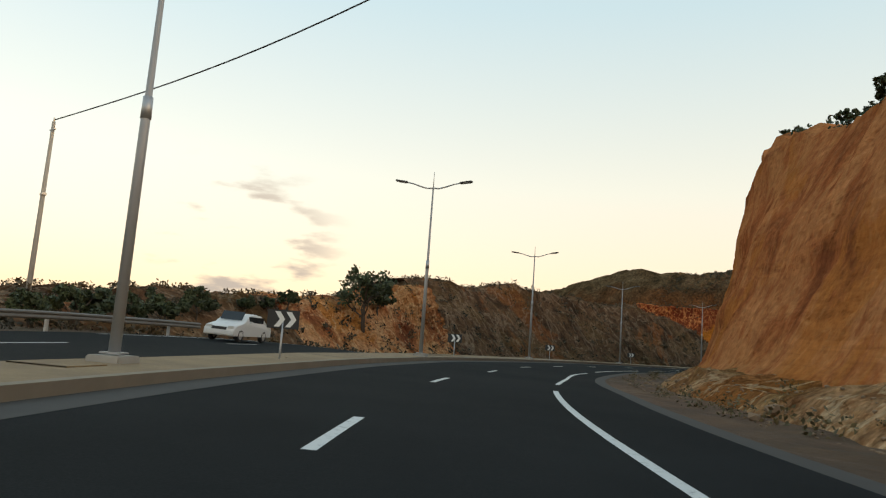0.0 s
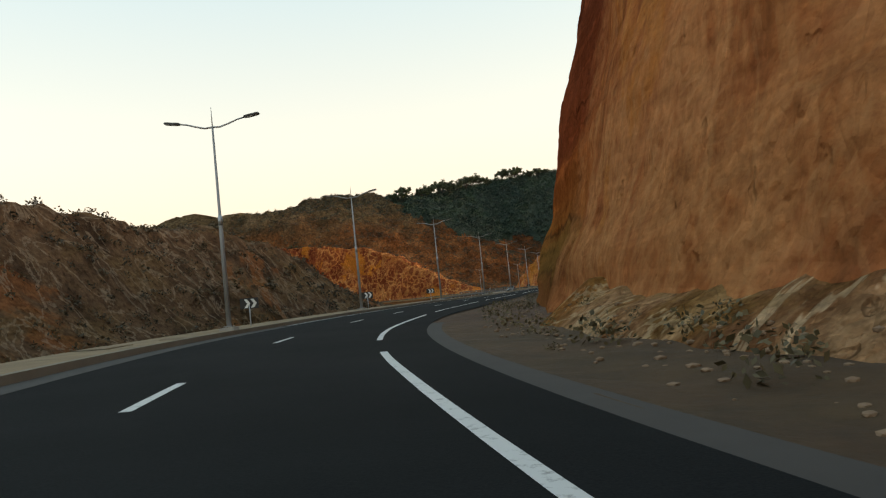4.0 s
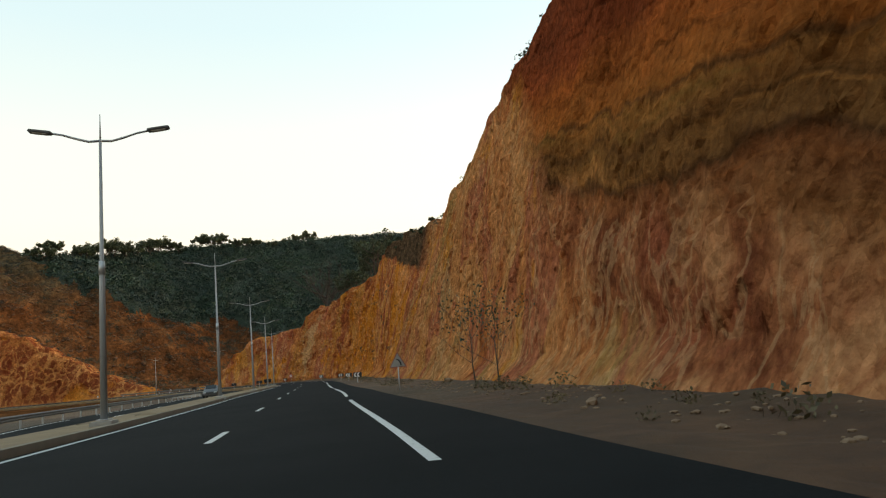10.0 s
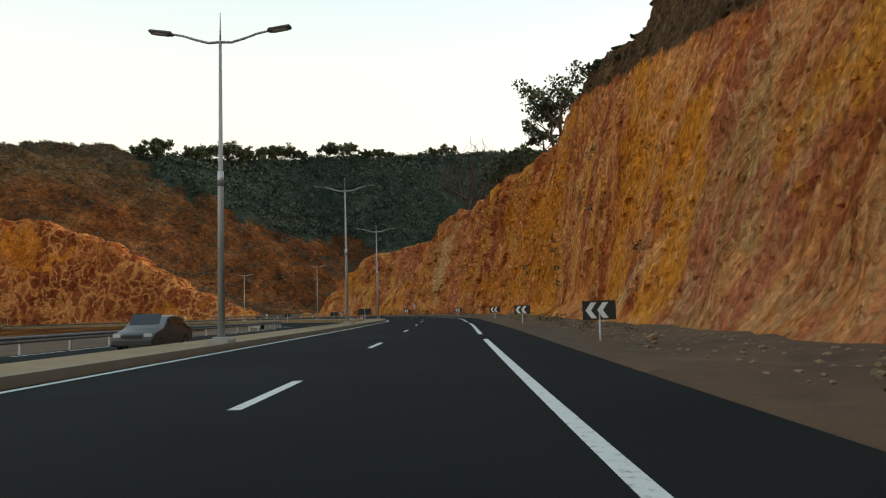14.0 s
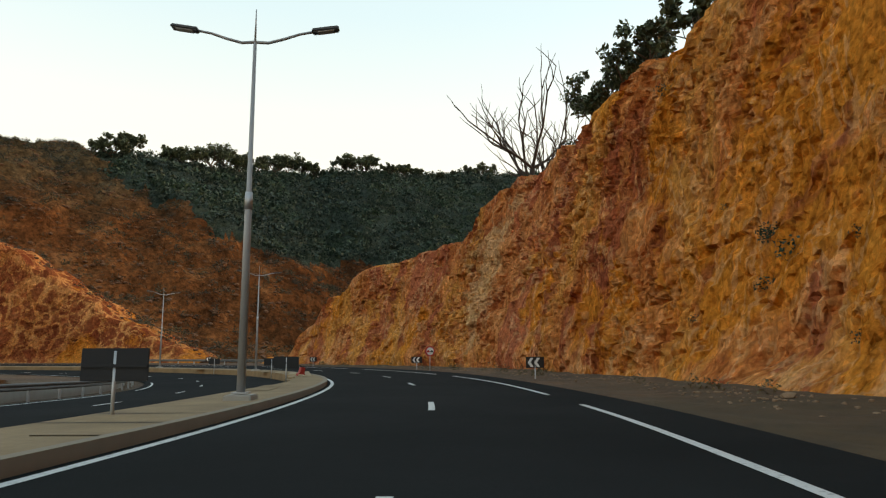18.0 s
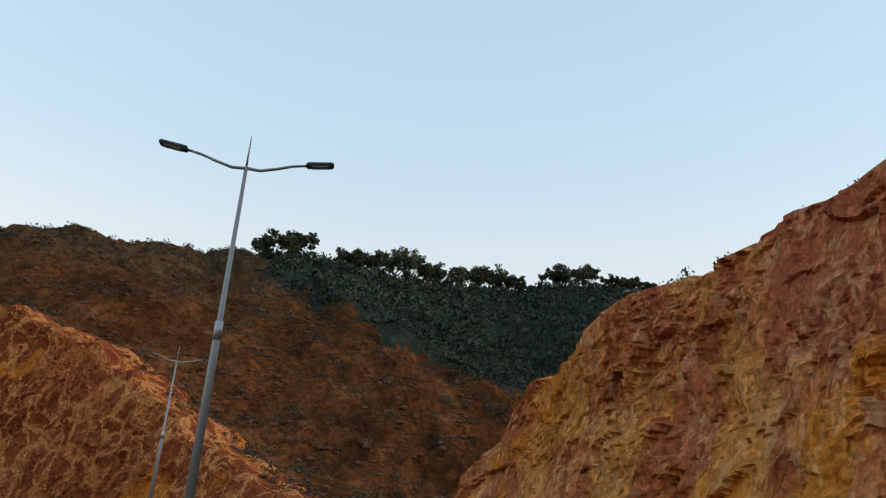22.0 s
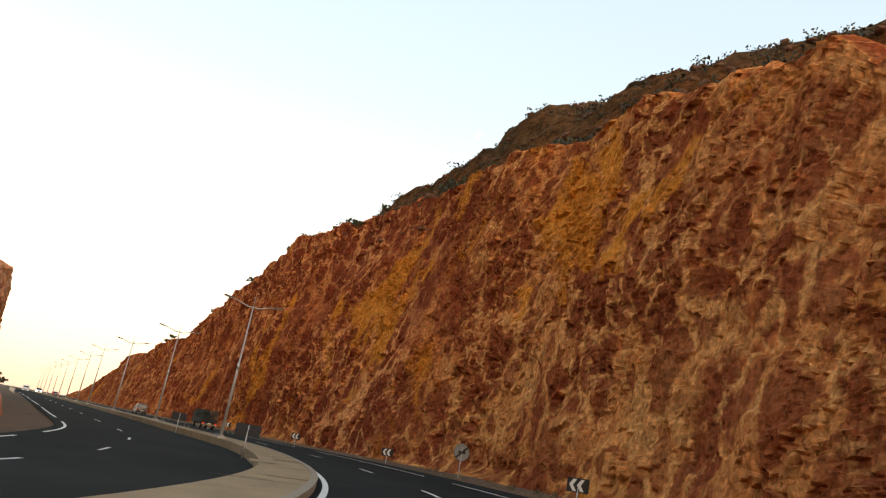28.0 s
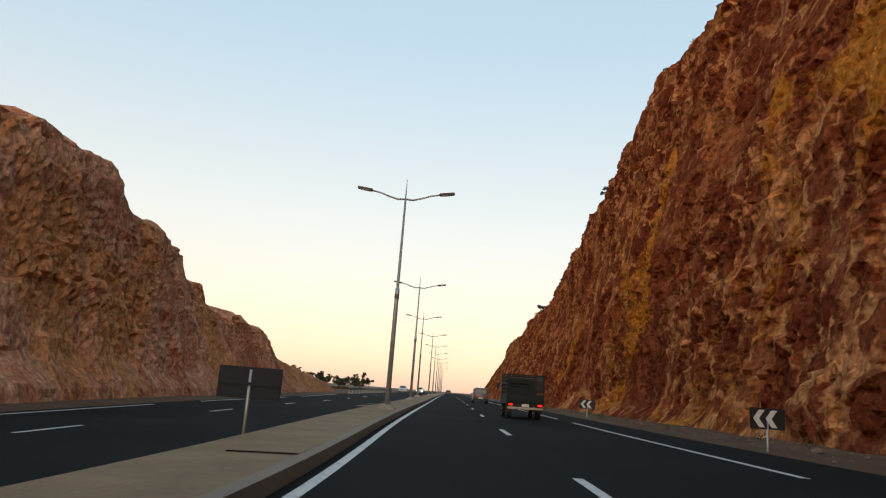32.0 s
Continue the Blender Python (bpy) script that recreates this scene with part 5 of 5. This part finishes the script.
def car(paint, label, boxy=False, name="car", lit=False, tail=False):
    """A small car, nose towards +y, 4.1 m long."""
    root = empty(name, Matrix())
    if boxy:
        o = [(-2.0, 0.35), (-2.05, 0.75), (-2.0, 1.0), (-1.85, 1.55), (-1.6, 1.66), (0.35, 1.62), (1.05, 1.05), (1.85, 0.9), (2.0, 0.65), (1.98, 0.3)]
    else:
        o = [(-2.05, 0.32), (-2.1, 0.7), (-1.95, 0.95), (-1.45, 1.0), (-0.95, 1.38), (-0.2, 1.44), (0.35, 1.38), (1.05, 0.95), (1.8, 0.8), (2.05, 0.62), (2.05, 0.28)]
    bm = bmesh.new()
    secs = [(-0.82, 0.86), (-0.74, 1.0), (0.74, 1.0), (0.82, 0.86)]
    rings = []
    for x, f in secs:
        ring = []
        for y, z in o:
            tuck = 0.0 if z < 1.0 else 0.16 * (z - 1.0) / 0.5
            ring.append(bm.verts.new((x * (1 - tuck), y * (0.985 if f < 1 else 1), z - (0.03 if f < 1 and z > 0.6 else 0))))
        rings.append(ring)
    for a, c in zip(rings, rings[1:]):
        for k in range(len(o)):
            bm.faces.new((a[k], a[(k + 1) % len(o)], c[(k + 1) % len(o)], c[k])).smooth = True
    bm.faces.new(rings[0])
    bm.faces.new(rings[-1][::-1])
    bmesh.ops.recalc_face_normals(bm, faces=bm.faces)
    body = part("body", bm, paint, root)
    r0, r1 = (-1.9, 0.95) if boxy else (-1.35, 0.95)
    top = 1.5 if boxy else 1.3
    for sx in (-1, 1):
        bm = box(sx * 0.76 - 0.03, sx * 0.76 + 0.03, r0 + 0.25, r1 - 0.45, 1.0, top, 0.01)
        part("side_window", bm, GLASS, body)
        part("head_lamp", box(sx * 0.6 - 0.16, sx * 0.6 + 0.16, 1.93, 2.04, 0.6, 0.76, 0.02), LIT_WHITE if lit else LENS, root, "clear head lamp")
        part("tail_lamp", box(sx * 0.66 - 0.12, sx * 0.66 + 0.12, -2.12, -2.0, 0.72, 0.9, 0.02), LIT_RED if tail else TAIL, root, "red tail lamp")
        part("mirror", box(sx * 0.92 - 0.08, sx * 0.92 + 0.08, 0.5, 0.58, 0.95, 1.06, 0.02), paint, root)
        wheel(root, sx * 0.72, 1.3, 0.31, 0.2)
        wheel(root, sx * 0.72, -1.25, 0.31, 0.2)
    w = box(-0.6, 0.6, 0, 0.02, 0, 0.5)
    bmesh.ops.transform(w, matrix=pose(0, 0.96 if not boxy else 0.99, 1.08, 33 if not boxy else 40, 0, 0), verts=w.verts)
    part("windscreen", w, GLASS, body)
    w = box(-0.58, 0.58, -0.02, 0, 0, 0.42)
    bmesh.ops.transform(w, matrix=pose(0, -1.48 if not boxy else -2.0, 1.06, -40 if not boxy else -14, 0, 0), verts=w.verts)
    part("rear_window", w, GLASS, body)
    part("bumper", box(-0.8, 0.8, -2.14, -1.98, 0.34, 0.5, 0.04), BLACK, root)
    part("front_bumper", box(-0.8, 0.8, 1.95, 2.1, 0.3, 0.5, 0.04), paint, root)
    part("grille", box(-0.4, 0.4, 2.02, 2.07, 0.56, 0.7, 0.01), BLACK, root)
    part("plate", box(-0.24, 0.24, -2.16, -2.14, 0.55, 0.66), WHITE, root, "blank pale plate")
    return tagged(root, label, "car")


def drive(ob, s, d, reverse=False, z=0.0):
    x, y = at(s, d)
    ob.matrix_basis = pose(x, y, float(lay(s, d)) + z, 0, math.degrees(math.atan(interp(s, *BANK_S))) * (-1 if reverse else 1), math.degrees(heading(s)) + (180 if reverse else 0))


drive(stake_truck(), 490.5, -0.85)
drive(car(CAR_BROWN, "dusty grey hatchback driving ahead of the truck", True, "hatchback"), 535, -1.0)
drive(car(CAR_WHITE, "white saloon car on the opposite carriageway", name="saloon_car"), 34, -15.6, True)
drive(car(CAR_DARK, "dark saloon car on the opposite carriageway", name="saloon_car"), 236, -12.6, True, float(opp_z(236)))
drive(car(CAR_DARK, "dark car far ahead with red tail lamps lit", name="saloon_car", tail=True), 690, -4.6)
drive(car(CAR_WHITE, "oncoming car far ahead with head lamps lit", name="saloon_car", lit=True), 640, -11.8, True)
drive(car(CAR_WHITE, "pale car far away on the opposite carriageway", True, "hatchback"), 628, -15.4, True)


# ---- electricity pole and cable ----
px, py = at(33, -27.5)
root = empty("electricity_pole", pose(px, py, -0.4))
part("pole", tube([(0, 0, -0.6), (0, 0, 6), (0, 0, 12.2)], [0.16, 0.13, 0.09], 10), CONCRETE, root)
part("crossarm", box(-0.35, 0.35, -0.05, 0.05, 11.7, 11.8, 0.01), STEEL, root)
part("insulator", tube([(0, 0, 12.2), (0, 0, 12.45)], [0.05, 0.04], 8), WHITE, root)
part("bracket", box(-0.2, 0.2, -0.12, 0.12, 8.0, 8.15, 0.02), STEEL, root)
tagged(root, "weathered concrete electricity pole behind the guard rail", "utility pole")
qx, qy = at(14, 15)
root = empty("overhead_cable", pose(px, py, 11.9))
part("cable", tube([((qx - px) * f, (qy - py) * f, 9.5 * f - 2.2 * math.sin(math.pi * f)) for f in np.linspace(0, 1, 24)], [0.035] * 24, 5), BLACK, root)
tagged(root, "black overhead cable slung from the electricity pole across the road", "cable")
mx, my = at(14, 15)
root = empty("electricity_pole", pose(mx, my, 9.5))
part("pole", tube([(0, 0, -1.5), (0, 0, 12)], [0.16, 0.09], 10), CONCRETE, root)
tagged(root, "plain concrete electricity pole standing on top of the cut", "utility pole")

# ---- plants ----


def ground_z(x, y):
    """Height of the land or of what lies on it, from above."""
    return GROUND.ray(x, y)


class Faller:
    """Finds the top surface under a plan point."""

    def __init__(self, names):
        from mathutils.bvhtree import BVHTree
        self.trees = []
        for n in names:
            me = bpy.data.objects[n].data
            self.trees.append(BVHTree.FromPolygons([v.co[:] for v in me.vertices], [p.vertices[:] for p in me.polygons]))

    def ray(self, x, y):
        best = -1.6
        for t in self.trees:
            hit = t.ray_cast(Vector((x, y, 200)), Vector((0, 0, -1)))
            if hit[0]:
                best = max(best, hit[0].z)
        return best


GROUND = Faller(["hillside", "cliff_first_cut", "cliff_second_cut", "cliff_third_cut", "cliff_inner_cut", "bank_scrub", "rubble_ledge", "bank_red_mound", "bank_dry_grass", "verge_right", "verge_left"])


def leaf_cloud(centres, per, spread, size, seed, flat=0.8):
    """Many small folded leaf sprays round the centres: vertices and faces."""
    r = np.random.RandomState(seed)
    c = np.repeat(np.asarray(centres, float), per, axis=0)
    v = r.normal(size=c.shape)
    v /= np.linalg.norm(v, axis=1, keepdims=True)
    c = c + v * (spread * r.uniform(0.35, 1.0, (len(c), 1))) * np.array([1, 1, flat])
    a = r.normal(size=c.shape)
    a /= np.linalg.norm(a, axis=1, keepdims=True)
    b = np.cross(a, r.normal(size=c.shape))
    b /= np.linalg.norm(b, axis=1, keepdims=True)
    s = size * r.uniform(0.6, 1.4, (len(c), 1))
    P = np.stack([c - a * s, c + b * s * 0.55, c + a * s, c - b * s * 0.55], axis=1)
    n = len(c)
    return P.reshape(-1, 3), np.arange(4 * n).reshape(n, 4).tolist()


def tree(name, x, y, z, h, crown, seed, label, mat=LEAF, leaves=26, size=0.22, bare=False, lean=0.0, group="", thin=1.0, low=False):
    r = random.Random(seed)
    root = empty(name, pose(x, y, z))
    bm = bmesh.new()
    tips = []
    th = h * (0.3 if bare else 0.16 if low else 0.42)
    trunk = [(0, 0, -0.4), (lean * 0.2 + r.uniform(-.05, .05) * h, r.uniform(-.04, .04) * h, th * 0.5), (lean * 0.5, r.uniform(-.05, .05) * h, th)]
    tube(trunk, [h * 0.035 * thin, h * 0.028 * thin, h * 0.02 * thin], 7, bm)

    def limb(p, d, length, rad, depth):
        q = [Vector(p)]
        d = Vector(d).normalized()
        for _ in range(3):
            d = (d + Vector((r.uniform(-.28, .28), r.uniform(-.28, .28), r.uniform(-.1, .22)))).normalized()
            q.append(q[-1] + d * length / 3)
        tube(q, [rad, rad * 0.8, rad * 0.6, rad * 0.35], 5, bm, False)
        tips.append(q[-1])
        if depth:
            for k in range(3 if bare else 2):
                o = q[1 + k % 3]
                limb(o, d + Vector((r.uniform(-.9, .9), r.uniform(-.9, .9), r.uniform(-.1, .6))), length * r.uniform(0.5, 0.75), rad * 0.55, depth - 1)
    n = 6 if not bare else 9
    for k in range(n):
        a = 2 * math.pi * (k + r.random() * 0.6) / n
        up = r.uniform(0.25, 1.5) if low else r.uniform(0.5, 1.1) if not bare else r.uniform(0.35, 1.7)
        limb(trunk[2] if k % 2 else trunk[1], (math.cos(a), math.sin(a), up), h * (0.52 if bare else 0.42), h * 0.013 * thin, 2)
    part("trunk", bm, DEADWOOD if bare else BARK, root)
    if not bare:
        top = h
        cs = [t for t in tips if t.z > th * 0.7]
        cs = [(t.x * crown, t.y * crown, min(t.z, top)) for t in cs]
        P, F = leaf_cloud(cs, leaves, h * 0.115, size, seed)
        ob = mesh_object("crown", P, F, mat, root)
    return tagged(root, label, "tree", group)


def add_tree(name, x, y, h, crown, seed, label, **k):
    tree(name, x, y, ground_z(x, y) - 0.1, h, crown, seed, label, **k)


add_tree("roadside_tree", -13, -32, 6.5, 1.0, 3, "bushy dark green tree on top of the earth bank", size=0.2, leaves=40)
add_tree("roadside_tree", -16.5, -27, 3.2, 1.1, 4, "low dark green tree on top of the earth bank", size=0.18, leaves=36)
for k, (s, d, h) in enumerate(((52, -25, 1.6), (46, -24.5, 1.4), (49, -24.8, 1.2))):
    x, y = at(s, d)
    add_tree("roadside_tree", x, y, h, 1.2, 10 + k, "straggly green shrub tree on the bank", size=0.16, leaves=22, group="shrub trees on the bank")
for k, (s, d, h) in enumerate(((31, -22.5, 2.6), (27.5, -22, 1.7), (34.5, -22.8, 2.4), (37.5, -23, 2.5), (41, -24, 2.2))):
    x, y = at(s, d)
    add_tree("roadside_tree", x, y, h, 1.3, 20 + k, "dense dark green shrub tree behind the guard rail", size=0.13, leaves=60, group="trees behind the rail")
# along the far crest
r = random.Random(8)
CREST = [(-62.4, 372.4, 6.5), (-60, 379, 6), (-51, 391, 6), (-48.5, 398, 6.5), (-44, 406, 8.5), (-41, 412, 8), (-37, 414, 5.5), (-34, 426, 7), (-28, 434.7, 8), (-25, 443, 8), (-20, 446, 6), (-15, 445.5, 5.5),
         (-5, 449, 6), (0.8, 446, 8), (5.4, 452, 6.5), (14, 452, 5), (19, 462, 5.5), (25.7, 465, 3.5), (33.5, 466, 3.5), (42, 475, 3), (48, 476, 4), (55, 480, 6)]
for k, (x, y, h) in enumerate(CREST):
    add_tree("crest_tree", x, y, h * 1.5, 1.15, 40 + k, "dark spreading tree standing on the skyline", size=0.42, leaves=40, group="trees on the crest", low=True)
# on the second cut
for s, d, h, c, k in ((285, 14.2, 8.5, 1.2, 66), (289, 14.4, 7.5, 1.2, 67), (295, 15, 5.2, 1.2, 68), (302, 15, 4.2, 1.2, 69), (317, 16.5, 6.2, 1.0, 70), (312.5, 16.5, 6.2, 1.0, 71), (309, 16.5, 5.5, 1.0, 72)):
    x, y = at(s, d)
    add_tree("cliff_top_tree", x, y, h, c, k, "dark green tree on the edge of the rock cut", size=0.22, leaves=34, group="trees on the cut")
add_tree("dead_tree", 31.6, 250.4, 14.5, 1.0, 75, "bare grey dead tree on the edge of the rock cut", bare=True)
add_tree("dead_tree", 33.8, 250.9, 10.5, 1.0, 76, "smaller bare dead tree on the edge of the rock cut", bare=True)
for s, d, h, k in ((178.5, 6.3, 5.2, 80), (174, 6.2, 4.4, 81)):
    x, y = at(s, d)
    add_tree("sapling", x, y, h, 0.7, k, "thin sapling with sparse leaves at the foot of the cliff", size=0.06, leaves=6, thin=0.2, group="saplings by the cliff")
# tops of the cuts and far end
for k in range(26):
    s = r.uniform(455, 640)
    x, y = at(s, float(right_toe(s) + right_lean(s)) + r.uniform(0.5, 3))
    add_tree("crest_shrub", x, y, r.uniform(0.8, 1.9), 1.3, 100 + k, "small dark shrub on the rim of the rock cut", size=0.13, leaves=9, group="shrubs on the rim")
for k in range(14):
    s = r.uniform(22, 60)
    x, y = at(s, float(right_toe(s) + right_lean(s)) + r.uniform(0.3, 2.5))
    add_tree("crest_shrub", x, y, r.uniform(0.6, 1.05), 1.4, 130 + k, "dark bush overhanging the top of the earth cliff", size=0.10, leaves=22, group="bushes on the earth cliff")
for k in range(30):
    s = r.uniform(233, 278) if k < 18 else r.uniform(266, 279.5)
    x, y = at(s, float(right_toe(s) + right_lean(s)) + r.uniform(-0.1, 1.6))
    add_tree("crest_shrub", x, y, r.uniform(0.35, 0.7) if k < 18 else r.uniform(0.6, 1.1), 1.6, 200 + k, "dark bush on the edge of the rock cut", size=0.13, leaves=18, group="bushes on the cut")
for k in range(16):
    s = r.uniform(560, 700)
    x, y = at(s, -r.uniform(22, 40))
    add_tree("far_tree", x, y, r.uniform(2.0, 4.0), 1.2, 170 + k, "small dark tree on the flat land far ahead", size=0.22, leaves=12, group="far trees")


def scatter(name, spots, seed, size, per, leaf, mat, label, flat=0.7):
    """A carpet of low plants at (x, y, factor) spots."""
    rr = random.Random(seed)
    V, F, n = [], [], 0
    for x, y, f in spots:
        z = ground_z(x, y)
        P, Q = leaf_cloud([(x, y, z + size * f * 0.3)], per, size * f, leaf * f, rr.randrange(10**6), flat)
        V.append(P)
        F += [[i + n for i in q] for q in Q]
        n += len(P)
    tagged(mesh_object(name, np.concatenate(V), F, mat), label, "plants", kind="stuff")


def spots_in(count, seed, x0, x1, y0, y1, keep, lo, hi):
    """Plan points in a box that pass keep(x, y, s, d)."""
    r = np.random.RandomState(seed)
    x, y, f = r.uniform(x0, x1, count), r.uniform(y0, y1, count), r.uniform(lo, hi, count)
    s, d = station(x, y)
    k = keep(x, y, s, d, r)
    return np.stack([x[k], y[k], f[k]], axis=1).tolist()


def spots_along(count, seed, s0, s1, offset, lo, hi):
    """Plan points along the road; offset(s, r) gives the lateral place."""
    r = np.random.RandomState(seed)
    s = r.uniform(s0, s1, count)
    xy = at(s, offset(s, r))
    return [(float(a), float(b), float(c)) for (a, b), c in zip(xy, r.uniform(lo, hi, count))]


def on_brown(x, y, s, d, r):
    return (d > 14.5) & ~on_green(x, y, s, d, r)


def rim_at(s, r):
    return right_toe(s) + right_lean(s) + r.uniform(0.3, 7, len(s))


def toe_at(s, r):
    return right_toe(s) - r.uniform(0.0, 2.8, len(s))


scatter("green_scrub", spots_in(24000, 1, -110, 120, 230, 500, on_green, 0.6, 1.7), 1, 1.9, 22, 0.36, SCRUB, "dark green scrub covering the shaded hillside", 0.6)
scatter("brown_scrub", spots_in(12000, 2, -150, 30, 298, 440, on_brown, 0.3, 1.0), 2, 0.65, 18, 0.13, DRY_SCRUB, "dull low scrub dotted over the brown hillside")
scatter("hill_bushes", spots_in(9000, 7, -150, 30, 298, 440, lambda x, y, s, d, r: on_brown(x, y, s, d, r) & (r.rand(len(x)) < interp(y, (298, 0.25), (345, 0.4), (380, 1.0))), 0.6, 1.5), 7, 0.95, 44, 0.15, HILL_BUSH, "dark olive bushes standing over the brown hillside", 0.75)
scatter("verge_weeds", spots_along(170, 3, -5, 366, toe_at, 0.5, 2.0) + spots_along(90, 13, 398, 560, toe_at, 0.5, 1.2), 3, 0.28, 80, 0.035, DRY, "dry weeds along the foot of the cuts", 0.9)
scatter("bank_grass", spots_along(2600, 4, 18, 178, lambda s, r: -r.uniform(20, 40, len(s)), 0.5, 1.7), 4, 0.4, 20, 0.10, DRY_SCRUB, "dry scrub and grass tufts on the bank", 0.8)
scatter("rim_scrub", spots_along(1500, 5, 5, 362, rim_at, 0.5, 1.4) + spots_along(900, 15, 440, 640, rim_at, 0.4, 1.2), 5, 0.45, 20, 0.11, SCRUB, "low dark scrub along the rims of the cuts")
scatter("ledge_plants", spots_along(26, 6, 240, 300, lambda s, r: right_toe(s) + r.uniform(1.5, 5, len(s)), 0.5, 1.4), 6, 0.5, 110, 0.055, SCRUB, "small green plants clinging to the rock face")


# ---- stones ----
def stone_mesh(seed):
    bm = bmesh.new()
    bmesh.ops.create_icosphere(bm, subdivisions=1, radius=1)
    rr = random.Random(seed)
    for v in bm.verts:
        v.co *= rr.uniform(0.7, 1.15)
        v.co.z *= 0.7
    me = bpy.data.meshes.new("boulder")
    bm.to_mesh(me)
    bm.free()
    me.materials.append(STONE)
    return me


STONES = [stone_mesh(k) for k in range(6)]
r = random.Random(12)
for k in range(46):
    s = r.choice((r.uniform(8, 60), r.uniform(85, 190), r.uniform(190, 365), r.uniform(400, 500)))
    d = float(right_toe(s)) - r.uniform(0.3, 2.4)
    x, y = at(s, d)
    f = r.uniform(0.07, 0.2) * (1.5 if r.random() < 0.12 else 1)
    o = new("boulder", STONES[k % 6])
    o.matrix_basis = pose(float(x), float(y), ground_z(float(x), float(y)) + f * 0.3, r.uniform(-20, 20), r.uniform(-20, 20), r.uniform(0, 360)) @ Matrix.Diagonal((f, f * r.uniform(0.7, 1.2), f, 1))
    tagged(o, "pale fallen boulder at the foot of the rock cut", "rock", "fallen boulders")


def rubble(name, spots, seed, lo, hi, mat, label):
    rr = random.Random(seed)
    me = STONES[0]
    base = np.array([v.co[:] for v in me.vertices])
    polys = np.array([p.vertices[:] for p in me.polygons])
    V, F, n = [], [], 0
    for x, y, _ in spots:
        f = rr.uniform(lo, hi)
        a = rr.uniform(0, 6.28)
        m = np.array([[math.cos(a), -math.sin(a), 0], [math.sin(a), math.cos(a), 0], [0, 0, 1]])
        V.append((base * np.array([1, rr.uniform(0.6, 1.3), rr.uniform(0.5, 1)]) * f) @ m.T + np.array([x, y, ground_z(x, y) + f * 0.15]))
        F += (polys + n).tolist()
        n += len(base)
    tagged(mesh_object(name, np.concatenate(V), F, mat), label, "stones", kind="stuff")


rubble("toe_rubble", spots_along(2600, 31, -5, 366, toe_at, 1, 1) + spots_along(700, 33, 398, 560, toe_at, 1, 1), 31, 0.025, 0.09, STONE, "small loose stones strewn along the foot of the cuts")
rubble("hill_stones", spots_in(6000, 32, -150, 30, 298, 440, on_brown, 1, 1), 32, 0.15, 0.75, HILL_STONE, "brown stones scattered over the hillside")

# ---- the moon ----
moon = bmesh.new()
bmesh.ops.create_icosphere(moon, subdivisions=4, radius=19)
me = bpy.data.meshes.new("moon")
moon.to_mesh(me)
moon.free()
me.materials.append(glow("moonlit_rock", (0.9, 0.9, 0.88), 1.0))
ob = new("moon", me)
a, e = radians(MOON[0]), radians(MOON[1])
ob.location = (-33 - math.sin(a) * math.cos(e) * 4000, 284 + math.cos(a) * math.cos(e) * 4000, 4000 * math.sin(e))
tagged(ob, "pale full moon in the evening sky", "moon")
